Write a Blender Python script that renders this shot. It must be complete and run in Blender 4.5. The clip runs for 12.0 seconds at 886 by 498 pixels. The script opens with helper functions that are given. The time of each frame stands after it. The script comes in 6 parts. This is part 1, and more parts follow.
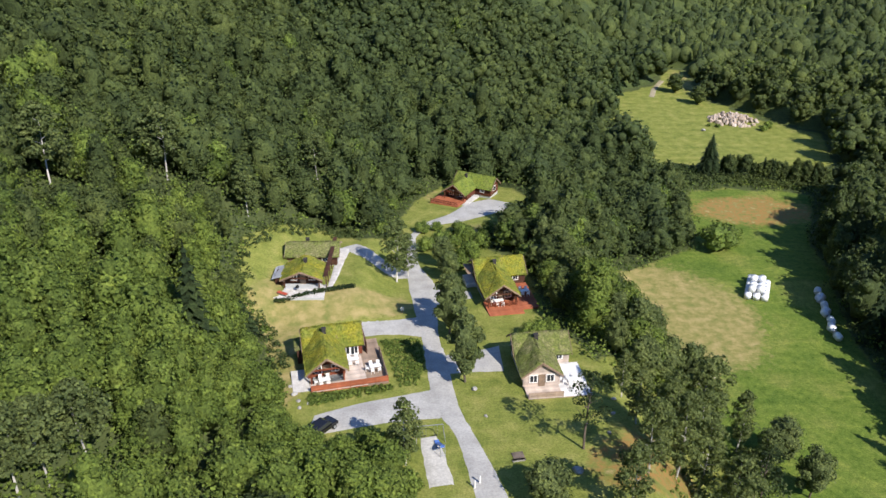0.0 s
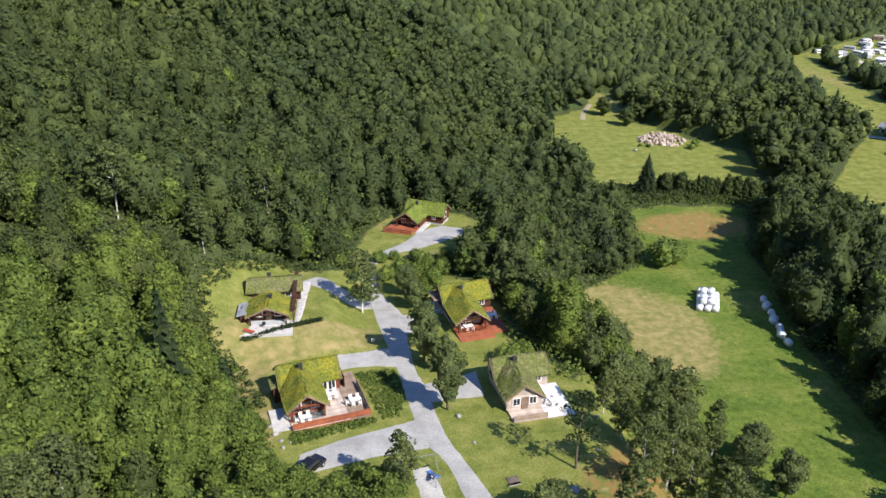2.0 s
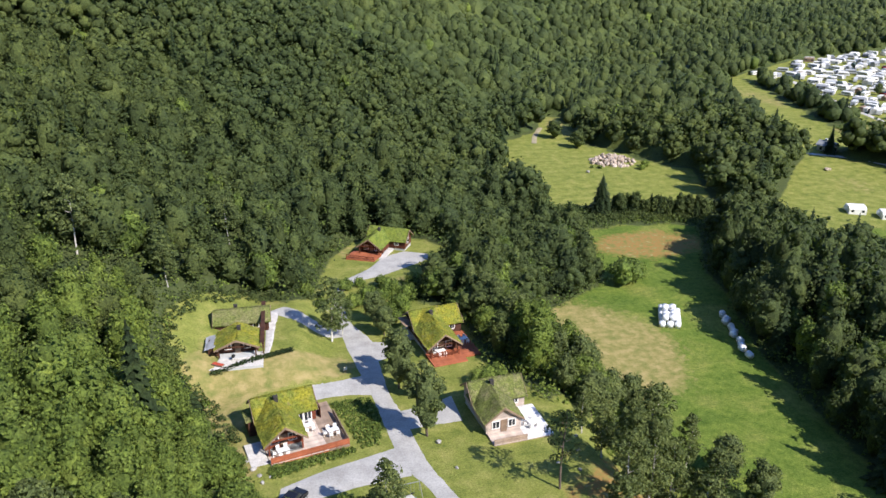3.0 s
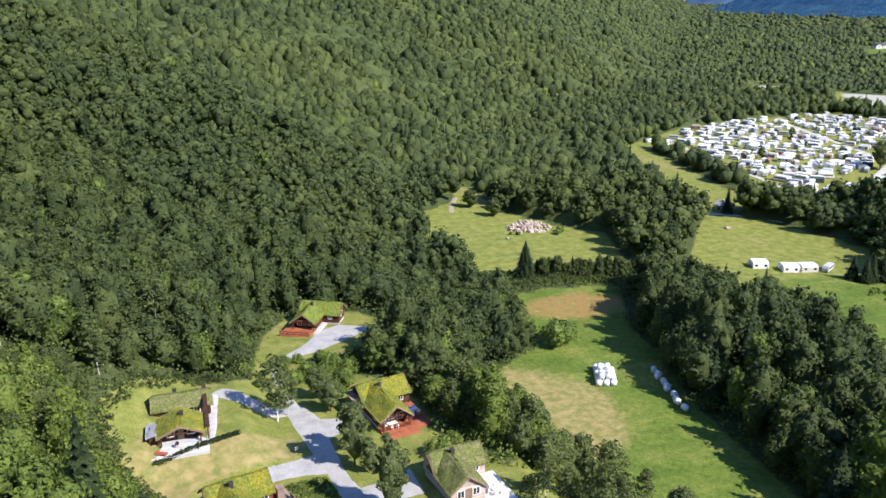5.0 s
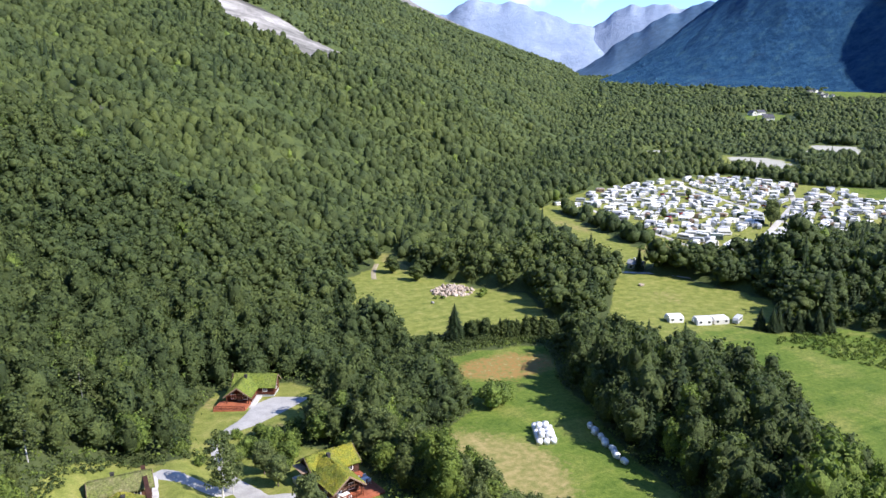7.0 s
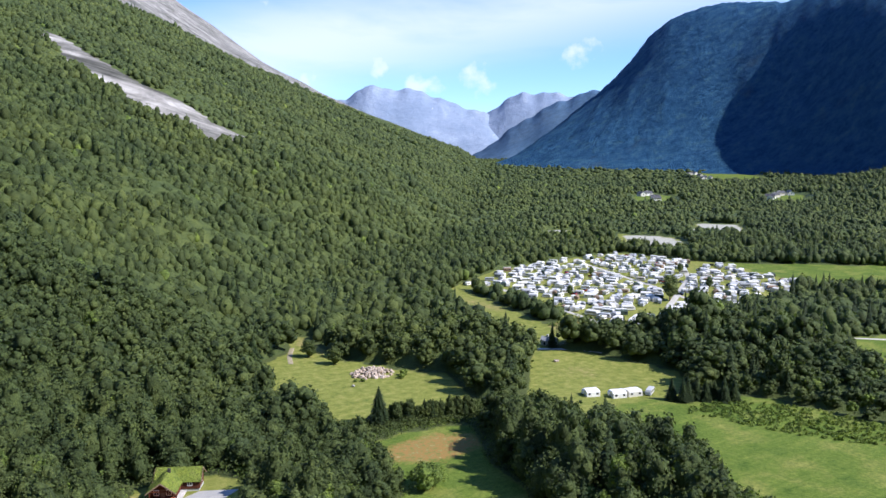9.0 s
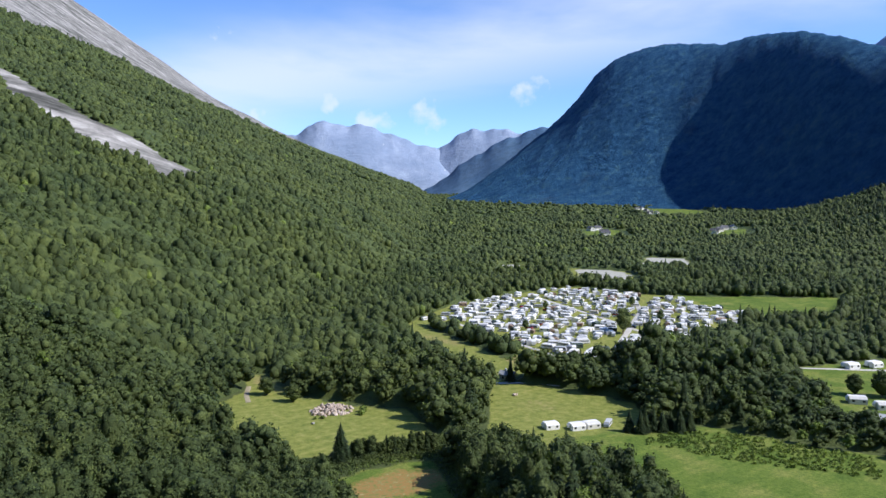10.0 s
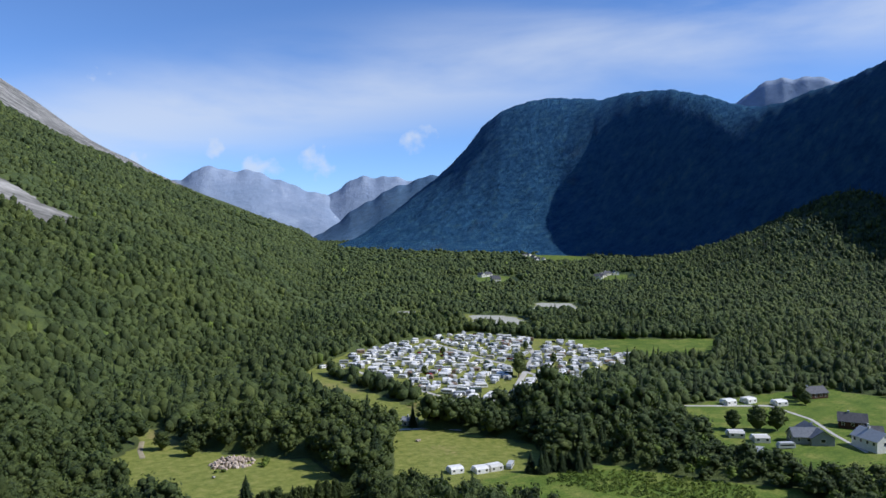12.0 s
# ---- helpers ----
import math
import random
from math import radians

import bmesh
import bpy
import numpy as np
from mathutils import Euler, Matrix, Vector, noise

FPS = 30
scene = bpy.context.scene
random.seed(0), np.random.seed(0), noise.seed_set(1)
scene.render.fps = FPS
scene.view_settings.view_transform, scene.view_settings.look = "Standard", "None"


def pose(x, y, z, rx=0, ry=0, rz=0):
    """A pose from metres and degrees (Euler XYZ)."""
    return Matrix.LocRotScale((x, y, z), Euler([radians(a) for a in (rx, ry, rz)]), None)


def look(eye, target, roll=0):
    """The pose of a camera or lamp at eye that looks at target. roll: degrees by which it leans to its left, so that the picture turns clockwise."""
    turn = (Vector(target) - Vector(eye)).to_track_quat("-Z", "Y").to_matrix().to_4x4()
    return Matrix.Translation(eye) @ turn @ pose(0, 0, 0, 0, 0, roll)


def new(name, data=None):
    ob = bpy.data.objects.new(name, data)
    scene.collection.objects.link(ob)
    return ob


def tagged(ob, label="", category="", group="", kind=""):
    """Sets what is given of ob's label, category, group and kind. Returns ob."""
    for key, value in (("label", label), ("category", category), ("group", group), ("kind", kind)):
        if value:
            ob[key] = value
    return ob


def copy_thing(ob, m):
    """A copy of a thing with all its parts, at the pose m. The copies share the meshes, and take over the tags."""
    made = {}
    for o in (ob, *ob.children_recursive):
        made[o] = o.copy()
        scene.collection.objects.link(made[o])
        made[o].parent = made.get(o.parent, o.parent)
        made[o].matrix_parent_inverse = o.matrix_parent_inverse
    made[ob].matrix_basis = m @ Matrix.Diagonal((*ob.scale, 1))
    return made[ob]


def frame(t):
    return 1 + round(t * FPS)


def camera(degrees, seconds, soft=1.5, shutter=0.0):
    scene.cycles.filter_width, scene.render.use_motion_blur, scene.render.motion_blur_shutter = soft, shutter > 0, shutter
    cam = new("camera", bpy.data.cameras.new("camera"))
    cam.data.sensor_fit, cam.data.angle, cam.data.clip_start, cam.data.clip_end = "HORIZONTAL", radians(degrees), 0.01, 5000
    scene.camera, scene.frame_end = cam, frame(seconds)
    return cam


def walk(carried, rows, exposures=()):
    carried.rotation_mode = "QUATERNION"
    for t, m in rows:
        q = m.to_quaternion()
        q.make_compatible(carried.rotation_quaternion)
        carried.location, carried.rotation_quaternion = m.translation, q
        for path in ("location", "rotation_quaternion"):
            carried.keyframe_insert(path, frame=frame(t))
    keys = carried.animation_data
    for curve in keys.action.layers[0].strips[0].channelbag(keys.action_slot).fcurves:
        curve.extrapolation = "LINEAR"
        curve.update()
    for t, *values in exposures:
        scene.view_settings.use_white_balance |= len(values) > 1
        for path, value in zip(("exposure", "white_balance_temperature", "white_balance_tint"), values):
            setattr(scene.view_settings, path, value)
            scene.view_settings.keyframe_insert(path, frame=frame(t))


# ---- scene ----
cam = camera(59.69, 12.0)
walk(cam, [
    (0.0, look((0.00, 0.00, 78.88), (-0.40, 89.40, 34.07), 0.06)),
    (0.5, look((-1.60, -0.01, 78.86), (0.06, 89.41, 34.11), 0.02)),
    (1.0, look((-3.59, 0.14, 78.88), (0.72, 89.81, 34.82), 0.00)),
    (1.5, look((-5.26, 0.30, 78.86), (1.32, 90.36, 35.89), -0.00)),
    (2.0, look((-7.26, 0.48, 78.83), (2.34, 90.91, 37.23), 0.02)),
    (2.5, look((-8.99, 0.61, 78.85), (3.86, 91.24, 38.58), -0.04)),
    (3.0, look((-10.83, 0.82, 78.88), (5.62, 91.58, 40.26), -0.05)),
    (5.0, look((-17.74, 1.77, 78.78), (11.51, 92.58, 48.82), -0.04)),
    (5.5, look((-19.47, 2.06, 78.80), (12.62, 92.58, 50.94), 0.03)),
    (6.0, look((-21.17, 2.15, 78.85), (13.70, 92.24, 52.99), 0.04)),
    (6.5, look((-22.86, 2.32, 78.86), (15.14, 91.69, 55.01), -0.00)),
    (7.0, look((-24.61, 2.55, 79.03), (16.73, 90.98, 57.30), -0.04)),
    (9.0, look((-31.80, 2.85, 79.82), (21.57, 86.64, 68.37), -0.03)),
    (9.5, look((-33.72, 2.97, 79.98), (22.44, 85.22, 70.95), 0.01)),
    (10.0, look((-35.65, 2.71, 80.20), (23.18, 83.27, 73.25), -0.01)),
    (10.5, look((-37.47, 2.64, 80.28), (23.92, 81.42, 75.21), 0.00)),
    (11.0, look((-39.24, 2.51, 80.53), (24.94, 79.12, 77.09), -0.01)),
    (11.5, look((-41.27, 2.17, 80.63), (25.76, 76.35, 78.59), 0.02)),
    (12.0, look((-43.21, 1.65, 80.83), (26.63, 73.22, 79.90), 0.04)),
], exposures=((0.0, 0.5, 6500, 11), (3.0, 0.62, 6400, 13), (6.5, 0.82, 6150, 16), (9.5, 0.47, 6050, 14), (12.0, -0.04, 5950, 11)))

# ---- world, sun ----
SUN_DIR = Vector((0.47, -0.58, 0.665)).normalized()
world = bpy.data.worlds.new("sky")
scene.world = world
world.use_nodes = True


def cloud_plane():
    def d(az, el):
        return Vector((math.sin(radians(az)) * math.cos(radians(el)), math.cos(radians(az)) * math.cos(radians(el)), math.sin(radians(el))))
    return d(23, 8.4).cross(d(60, 14.4)).normalized()


def build_sky():
    nt = world.node_tree
    n, l = nt.nodes, nt.links
    n.clear()
    out = n.new("ShaderNodeOutputWorld")
    bg = n.new("ShaderNodeBackground")
    sky = n.new("ShaderNodeTexSky")
    sky.sky_type = "NISHITA"
    sky.sun_disc = False
    sky.sun_elevation = math.asin(SUN_DIR.z)
    sky.sun_rotation = math.atan2(SUN_DIR.x, SUN_DIR.y)
    sky.altitude = 2500
    sky.air_density, sky.dust_density, sky.ozone_density = 1.0, 0.05, 3.0
    co = n.new("ShaderNodeTexCoord")
    mp = n.new("ShaderNodeMapping")
    mp.inputs["Rotation"].default_value = (radians(-7), radians(9), radians(20))
    mp.inputs["Scale"].default_value = (1.0, 1.0, 4.2)
    mp.inputs["Location"].default_value = (1.3, 0.6, 0.22)
    l.new(co.outputs["Generated"], mp.inputs[0])
    nz = n.new("ShaderNodeTexNoise")
    nz.inputs["Scale"].default_value = 2.3
    nz.inputs["Detail"].default_value = 7.0
    nz.inputs["Roughness"].default_value = 0.52
    nz.inputs["Distortion"].default_value = 0.25
    l.new(mp.outputs[0], nz.inputs["Vector"])
    ramp = n.new("ShaderNodeValToRGB")
    ramp.color_ramp.elements[0].position, ramp.color_ramp.elements[1].position = 0.34, 0.64
    l.new(nz.outputs["Fac"], ramp.inputs[0])
    # one streak of high thin cloud across the valley, on a great circle
    dot = n.new("ShaderNodeVectorMath"); dot.operation = "DOT_PRODUCT"
    dot.inputs[1].default_value = cloud_plane()
    l.new(co.outputs["Generated"], dot.inputs[0])
    far = n.new("ShaderNodeMath"); far.operation = "ABSOLUTE"
    l.new(dot.outputs["Value"], far.inputs[0])
    band = n.new("ShaderNodeMapRange"); band.interpolation_type = "SMOOTHSTEP"
    band.inputs["From Min"].default_value, band.inputs["From Max"].default_value = 0.105, 0.0
    l.new(far.outputs[0], band.inputs["Value"])
    scale = n.new("ShaderNodeMath"); scale.operation = "MULTIPLY"
    l.new(band.outputs[0], scale.inputs[1])
    l.new(ramp.outputs["Color"], scale.inputs[0])
    # small heaped clouds low over the slope and the far peaks
    puff = n.new("ShaderNodeTexNoise")
    puff.inputs["Scale"].default_value, puff.inputs["Detail"].default_value = 30.0, 7.0
    l.new(co.outputs["Generated"], puff.inputs["Vector"])
    heaps = None
    for az, el, wide in ((19.6, 6.4, 8.0), (42.4, 7.8, 3.4), (34.6, 6.8, 4.0), (30.2, 5.0, 5.5), (27.8, 6.6, 3.0)):
        v = Vector((math.sin(radians(az)) * math.cos(radians(el)), math.cos(radians(az)) * math.cos(radians(el)), math.sin(radians(el))))
        off = n.new("ShaderNodeVectorMath"); off.operation = "DISTANCE"
        off.inputs[1].default_value = v
        l.new(co.outputs["Generated"], off.inputs[0])
        edge = n.new("ShaderNodeMath"); edge.operation = "MULTIPLY_ADD"
        edge.inputs[1].default_value, edge.inputs[2].default_value = -1 / radians(wide), -0.08
        l.new(off.outputs["Value"], edge.inputs[0])
        rag = n.new("ShaderNodeMath"); rag.operation = "MULTIPLY_ADD"; rag.inputs[1].default_value = 2.4
        l.new(puff.outputs["Fac"], rag.inputs[0]); l.new(edge.outputs[0], rag.inputs[2])
        heap = n.new("ShaderNodeMapRange"); heap.interpolation_type = "SMOOTHSTEP"
        heap.inputs["From Min"].default_value, heap.inputs["From Max"].default_value = 0.66, 1.30
        heap.inputs["To Max"].default_value = 0.95
        l.new(rag.outputs[0], heap.inputs["Value"])
        if heaps is None:
            heaps = heap
        else:
            most = n.new("ShaderNodeMath"); most.operation = "MAXIMUM"
            l.new(heaps.outputs[0], most.inputs[0]); l.new(heap.outputs[0], most.inputs[1])
            heaps = most
    most = n.new("ShaderNodeMath"); most.operation = "MAXIMUM"
    l.new(scale.outputs[0], most.inputs[0]); l.new(heaps.outputs[0], most.inputs[1])
    scale = n.new("ShaderNodeMath"); scale.operation = "MULTIPLY"; scale.inputs[1].default_value = 0.74
    l.new(most.outputs[0], scale.inputs[0])
    mix = n.new("ShaderNodeMixRGB")
    mix.inputs["Color2"].default_value = (4.6, 4.95, 5.5, 1)
    l.new(scale.outputs[0], mix.inputs["Fac"])
    blue = n.new("ShaderNodeMixRGB"); blue.blend_type = "MULTIPLY"
    blue.inputs["Fac"].default_value = 1.0
    blue.inputs["Color2"].default_value = (0.76, 0.88, 1.06, 1)
    l.new(sky.outputs[0], blue.inputs["Color1"])
    l.new(blue.outputs[0], mix.inputs["Color1"])
    l.new(mix.outputs[0], bg.inputs["Color"])
    bg.inputs["Strength"].default_value = 0.15
    l.new(bg.outputs[0], out.inputs[0])


build_sky()
sun = new("sun", bpy.data.lights.new("sun", "SUN"))
sun.data.energy, sun.data.angle, sun.data.color = 4.7, radians(0.55), (1.0, 0.95, 0.86)
sun.matrix_world = look(SUN_DIR * 100, (0, 0, 0))


# ---- materials ----
def material(name, build):
    m = bpy.data.materials.new(name)
    m.use_nodes = True
    nt = m.node_tree
    build(nt, nt.nodes["Principled BSDF"])
    return m


def tex_noise(nt, scale, detail=4.0, rough=0.55, vec=None, distortion=0.0):
    z = nt.nodes.new("ShaderNodeTexNoise")
    z.inputs["Scale"].default_value, z.inputs["Detail"].default_value = scale, detail
    z.inputs["Roughness"].default_value, z.inputs["Distortion"].default_value = rough, distortion
    if vec is None:
        g = nt.nodes.new("ShaderNodeNewGeometry")
        vec = g.outputs["Position"]
    nt.links.new(vec, z.inputs["Vector"])
    return z.outputs["Fac"]


def ramp_of(nt, fac, stops):
    r = nt.nodes.new("ShaderNodeValToRGB")
    e = r.color_ramp.elements
    while len(e) < len(stops):
        e.new(0.5)
    for k, (p, c) in zip(e, stops):
        k.position, k.color = p, (*c, 1)
    nt.links.new(fac, r.inputs[0])
    return r.outputs["Color"]


def mix_of(nt, fac, a, b, how="MIX"):
    m = nt.nodes.new("ShaderNodeMixRGB")
    m.blend_type = how
    for sock, v in ((m.inputs["Fac"], fac), (m.inputs["Color1"], a), (m.inputs["Color2"], b)):
        if isinstance(v, (int, float)):
            sock.default_value = v
        elif isinstance(v, tuple):
            sock.default_value = (*v, 1)
        else:
            nt.links.new(v, sock)
    return m.outputs["Color"]


def attr_of(nt, name):
    a = nt.nodes.new("ShaderNodeAttribute")
    a.attribute_name = name
    return a.outputs["Fac"]


def bump_of(nt, bsdf, fac, strength, distance):
    b = nt.nodes.new("ShaderNodeBump")
    b.inputs["Strength"].default_value, b.inputs["Distance"].default_value = strength, distance
    nt.links.new(fac, b.inputs["Height"])
    nt.links.new(b.outputs[0], bsdf.inputs["Normal"])


def set_bsdf(bsdf, rough=0.8, spec=0.3, metal=0.0):
    bsdf.inputs["Roughness"].default_value = rough
    bsdf.inputs["Specular IOR Level"].default_value = spec
    bsdf.inputs["Metallic"].default_value = metal


def leaf_material(name, dark, mid, light, tree_scale=0.16):
    """Foliage: a tone for every tree from a coarse field, one for every leaf clump from its island."""
    def build(nt, b):
        g = nt.nodes.new("ShaderNodeNewGeometry")
        wide = tex_noise(nt, tree_scale, 2.0)
        broad = tex_noise(nt, 0.012, 2.0)
        tone = ramp_of(nt, wide, [(0.30, dark), (0.5, mid), (0.72, light)])
        leaf = ramp_of(nt, g.outputs["Random Per Island"], [(0.0, (0.64, 0.67, 0.62)), (0.5, (1.0, 1.0, 1.0)), (1.0, (1.40, 1.36, 1.22))])
        col = mix_of(nt, 1.0, tone, leaf, "MULTIPLY")
        sweep = ramp_of(nt, broad, [(0.32, (0.78, 0.86, 0.88)), (0.66, (1.07, 1.07, 0.92))])
        col = mix_of(nt, 1.0, col, sweep, "MULTIPLY")
        tuft = tex_noise(nt, 2.6, 4.0, 0.72)
        fine = ramp_of(nt, tuft, [(0.36, (0.58, 0.60, 0.56)), (0.50, (1.02, 1.02, 1.0)), (0.64, (1.50, 1.46, 1.32))])
        col = mix_of(nt, 1.0, col, fine, "MULTIPLY")
        nt.links.new(col, b.inputs["Base Color"])
        bump_of(nt, b, tuft, 0.9, 0.5)
        set_bsdf(b, 0.62, 0.22)
        tr = nt.nodes.new("ShaderNodeBsdfTranslucent")
        nt.links.new(mix_of(nt, 1.0, col, (1.1, 1.25, 0.6), "MULTIPLY"), tr.inputs["Color"])
        ms = nt.nodes.new("ShaderNodeMixShader")
        ms.inputs[0].default_value = 0.27
        nt.links.new(b.outputs[0], ms.inputs[1])
        nt.links.new(tr.outputs[0], ms.inputs[2])
        nt.links.new(ms.outputs[0], nt.nodes["Material Output"].inputs[0])
    return material(name, build)


LEAF = leaf_material("leaves_deciduous", (0.065, 0.089, 0.036), (0.087, 0.114, 0.041), (0.112, 0.138, 0.047))
LEAF_BIRCH = leaf_material("leaves_birch", (0.104, 0.134, 0.056), (0.134, 0.166, 0.067), (0.168, 0.198, 0.078), 0.5)
LEAF_BUSH = leaf_material("leaves_bush", (0.114, 0.160, 0.039), (0.148, 0.200, 0.048), (0.184, 0.230, 0.058), 0.35)
NEEDLE = leaf_material("needles_spruce", (0.026, 0.044, 0.02), (0.04, 0.062, 0.026), (0.06, 0.085, 0.032), 0.3)


def build_ground(nt, b):
    grass = ramp_of(nt, tex_noise(nt, 0.35, 6.0), [(0.3, (0.145, 0.175, 0.040)), (0.5, (0.212, 0.232, 0.058)), (0.72, (0.30, 0.29, 0.095))])
    fine = ramp_of(nt, tex_noise(nt, 3.5, 5.0, 0.7), [(0.28, (0.55, 0.60, 0.50)), (0.72, (1.38, 1.34, 1.25))])
    grass = mix_of(nt, 1.0, grass, fine, "MULTIPLY")
    lush = ramp_of(nt, tex_noise(nt, 0.09, 5.0), [(0.32, (0.086, 0.138, 0.026)), (0.5, (0.126, 0.178, 0.034)), (0.68, (0.200, 0.222, 0.060))])
    lush = mix_of(nt, 1.0, lush, fine, "MULTIPLY")
    lush = mix_of(nt, 1.0, lush, ramp_of(nt, tex_noise(nt, 0.8, 6.0, 0.7), [(0.34, (0.66, 0.74, 0.62)), (0.5, (1.0, 1.0, 1.0)), (0.68, (1.38, 1.28, 1.22))]), "MULTIPLY")
    swath = nt.nodes.new("ShaderNodeMapping")
    swath.inputs["Rotation"].default_value = (0, 0, radians(-68))
    swath.inputs["Scale"].default_value = (0.016, 0.42, 0.05)
    where = nt.nodes.new("ShaderNodeNewGeometry")
    nt.links.new(where.outputs["Position"], swath.inputs[0])
    mown = ramp_of(nt, tex_noise(nt, 1.0, 5.0, 0.6, swath.outputs[0]), [(0.36, (0.88, 0.92, 0.86)), (0.64, (1.14, 1.09, 1.12))])
    lush = mix_of(nt, 1.0, lush, mown, "MULTIPLY")
    grass = mix_of(nt, 0.7, grass, mix_of(nt, 1.0, grass, mown, "MULTIPLY"))
    dry = ramp_of(nt, tex_noise(nt, 0.5, 6.0, 0.65), [(0.34, (0.17, 0.19, 0.052)), (0.50, (0.275, 0.24, 0.085)), (0.66, (0.39, 0.31, 0.135))])
    rust = ramp_of(nt, tex_noise(nt, 0.45, 5.0, 0.65), [(0.34, (0.15, 0.18, 0.045)), (0.44, (0.24, 0.20, 0.062)), (0.52, (0.33, 0.18, 0.062)), (0.59, (0.22, 0.21, 0.065)), (0.68, (0.42, 0.31, 0.15))])
    floor = ramp_of(nt, tex_noise(nt, 0.6, 5.0, 0.6), [(0.3, (0.060, 0.078, 0.030)), (0.6, (0.086, 0.108, 0.038)), (0.8, (0.12, 0.125, 0.052))])
    rock = ramp_of(nt, tex_noise(nt, 0.03, 11.0, 0.74, distortion=0.6), [(0.34, (0.11, 0.106, 0.10)), (0.5, (0.27, 0.26, 0.245)), (0.68, (0.48, 0.46, 0.44))])
    streak = nt.nodes.new("ShaderNodeMapping")
    streak.inputs["Rotation"].default_value = (0, 0, radians(35))
    streak.inputs["Scale"].default_value = (0.004, 0.035, 0.006)
    geo = nt.nodes.new("ShaderNodeNewGeometry")
    nt.links.new(geo.outputs["Position"], streak.inputs[0])
    runs = ramp_of(nt, tex_noise(nt, 1.0, 7.0, 0.65, streak.outputs[0]), [(0.40, (0.30, 0.31, 0.28)), (0.60, (1.30, 1.28, 1.25))])
    rock = mix_of(nt, 1.0, rock, runs, "MULTIPLY")
    edge = mix_of(nt, 0.5, tex_noise(nt, 0.7, 6.0, 0.65), tex_noise(nt, 0.07, 7.0, 0.7))

    def soft(name):
        a = attr_of(nt, name)
        m = nt.nodes.new("ShaderNodeMath"); m.operation = "SUBTRACT"
        m.inputs[1].default_value = 0.5
        nt.links.new(edge, m.inputs[0])
        s = nt.nodes.new("ShaderNodeMath"); s.operation = "MULTIPLY_ADD"
        s.inputs[1].default_value = 1.6
        nt.links.new(m.outputs[0], s.inputs[0]); nt.links.new(a, s.inputs[2])
        k = nt.nodes.new("ShaderNodeMapRange")
        k.interpolation_type = "SMOOTHSTEP"
        k.inputs["From Min"].default_value, k.inputs["From Max"].default_value = 0.35, 0.65
        nt.links.new(s.outputs[0], k.inputs["Value"])
        return k.outputs[0]

    col = mix_of(nt, soft("lush"), grass, lush)
    col = mix_of(nt, soft("dry"), col, dry)
    col = mix_of(nt, soft("rust"), col, rust)
    col = mix_of(nt, soft("wood"), col, floor)
    col = mix_of(nt, soft("rock"), col, rock)
    col = mix_of(nt, soft("shingle"), col, mix_of(nt, 1.0, (0.42, 0.41, 0.385), fine, "MULTIPLY"))
    nt.links.new(col, b.inputs["Base Color"])
    set_bsdf(b, 0.9, 0.12)
    bump_of(nt, b, tex_noise(nt, 2.2, 8.0, 0.7), 0.55, 0.35)


def stone_like(lo, mid, hi, scale, fine, bump=0.3, dist=0.03, rough=0.9):
    def build(nt, b):
        c = ramp_of(nt, tex_noise(nt, scale, 5.0, 0.6), [(0.3, lo), (0.5, mid), (0.75, hi)])
        f = ramp_of(nt, tex_noise(nt, fine, 4.0, 0.7), [(0.3, (0.78, 0.78, 0.78)), (0.7, (1.18, 1.18, 1.18))])
        nt.links.new(mix_of(nt, 1.0, c, f, "MULTIPLY"), b.inputs["Base Color"])
        set_bsdf(b, rough, 0.25)
        bump_of(nt, b, tex_noise(nt, fine, 6.0, 0.7), bump, dist)
    return build


def wood_like(lo, hi, rough=0.7):
    """Stained wood: grain along the piece, weather patches, a tone for each board."""
    def build(nt, b):
        co = nt.nodes.new("ShaderNodeTexCoord")
        mp = nt.nodes.new("ShaderNodeMapping")
        mp.inputs["Scale"].default_value = (1.0, 1.0, 6.0)
        nt.links.new(co.outputs["Object"], mp.inputs[0])
        c = ramp_of(nt, tex_noise(nt, 1.4, 5.0, 0.6, mp.outputs[0]), [(0.3, lo), (0.7, hi)])
        wear = ramp_of(nt, tex_noise(nt, 0.7, 4.0), [(0.35, (0.8, 0.8, 0.8)), (0.7, (1.15, 1.12, 1.1))])
        oi = nt.nodes.new("ShaderNodeObjectInfo")
        each = ramp_of(nt, oi.outputs["Random"], [(0.0, (0.85, 0.85, 0.85)), (1.0, (1.15, 1.15, 1.15))])
        c = mix_of(nt, 1.0, mix_of(nt, 1.0, c, wear, "MULTIPLY"), each, "MULTIPLY")
        nt.links.new(c, b.inputs["Base Color"])
        set_bsdf(b, rough, 0.3)
        bump_of(nt, b, tex_noise(nt, 9.0, 4.0, 0.6, mp.outputs[0]), 0.25, 0.01)
    return build


def plain_like(col, rough=0.5, spec=0.4, metal=0.0, vary=0.12):
    def build(nt, b):
        f = ramp_of(nt, tex_noise(nt, 1.1, 4.0, 0.6), [(0.3, (1 - vary,) * 3), (0.7, (1 + vary * 0.6,) * 3)])
        nt.links.new(mix_of(nt, 1.0, col, f, "MULTIPLY"), b.inputs["Base Color"])
        set_bsdf(b, rough, spec, metal)
    return build


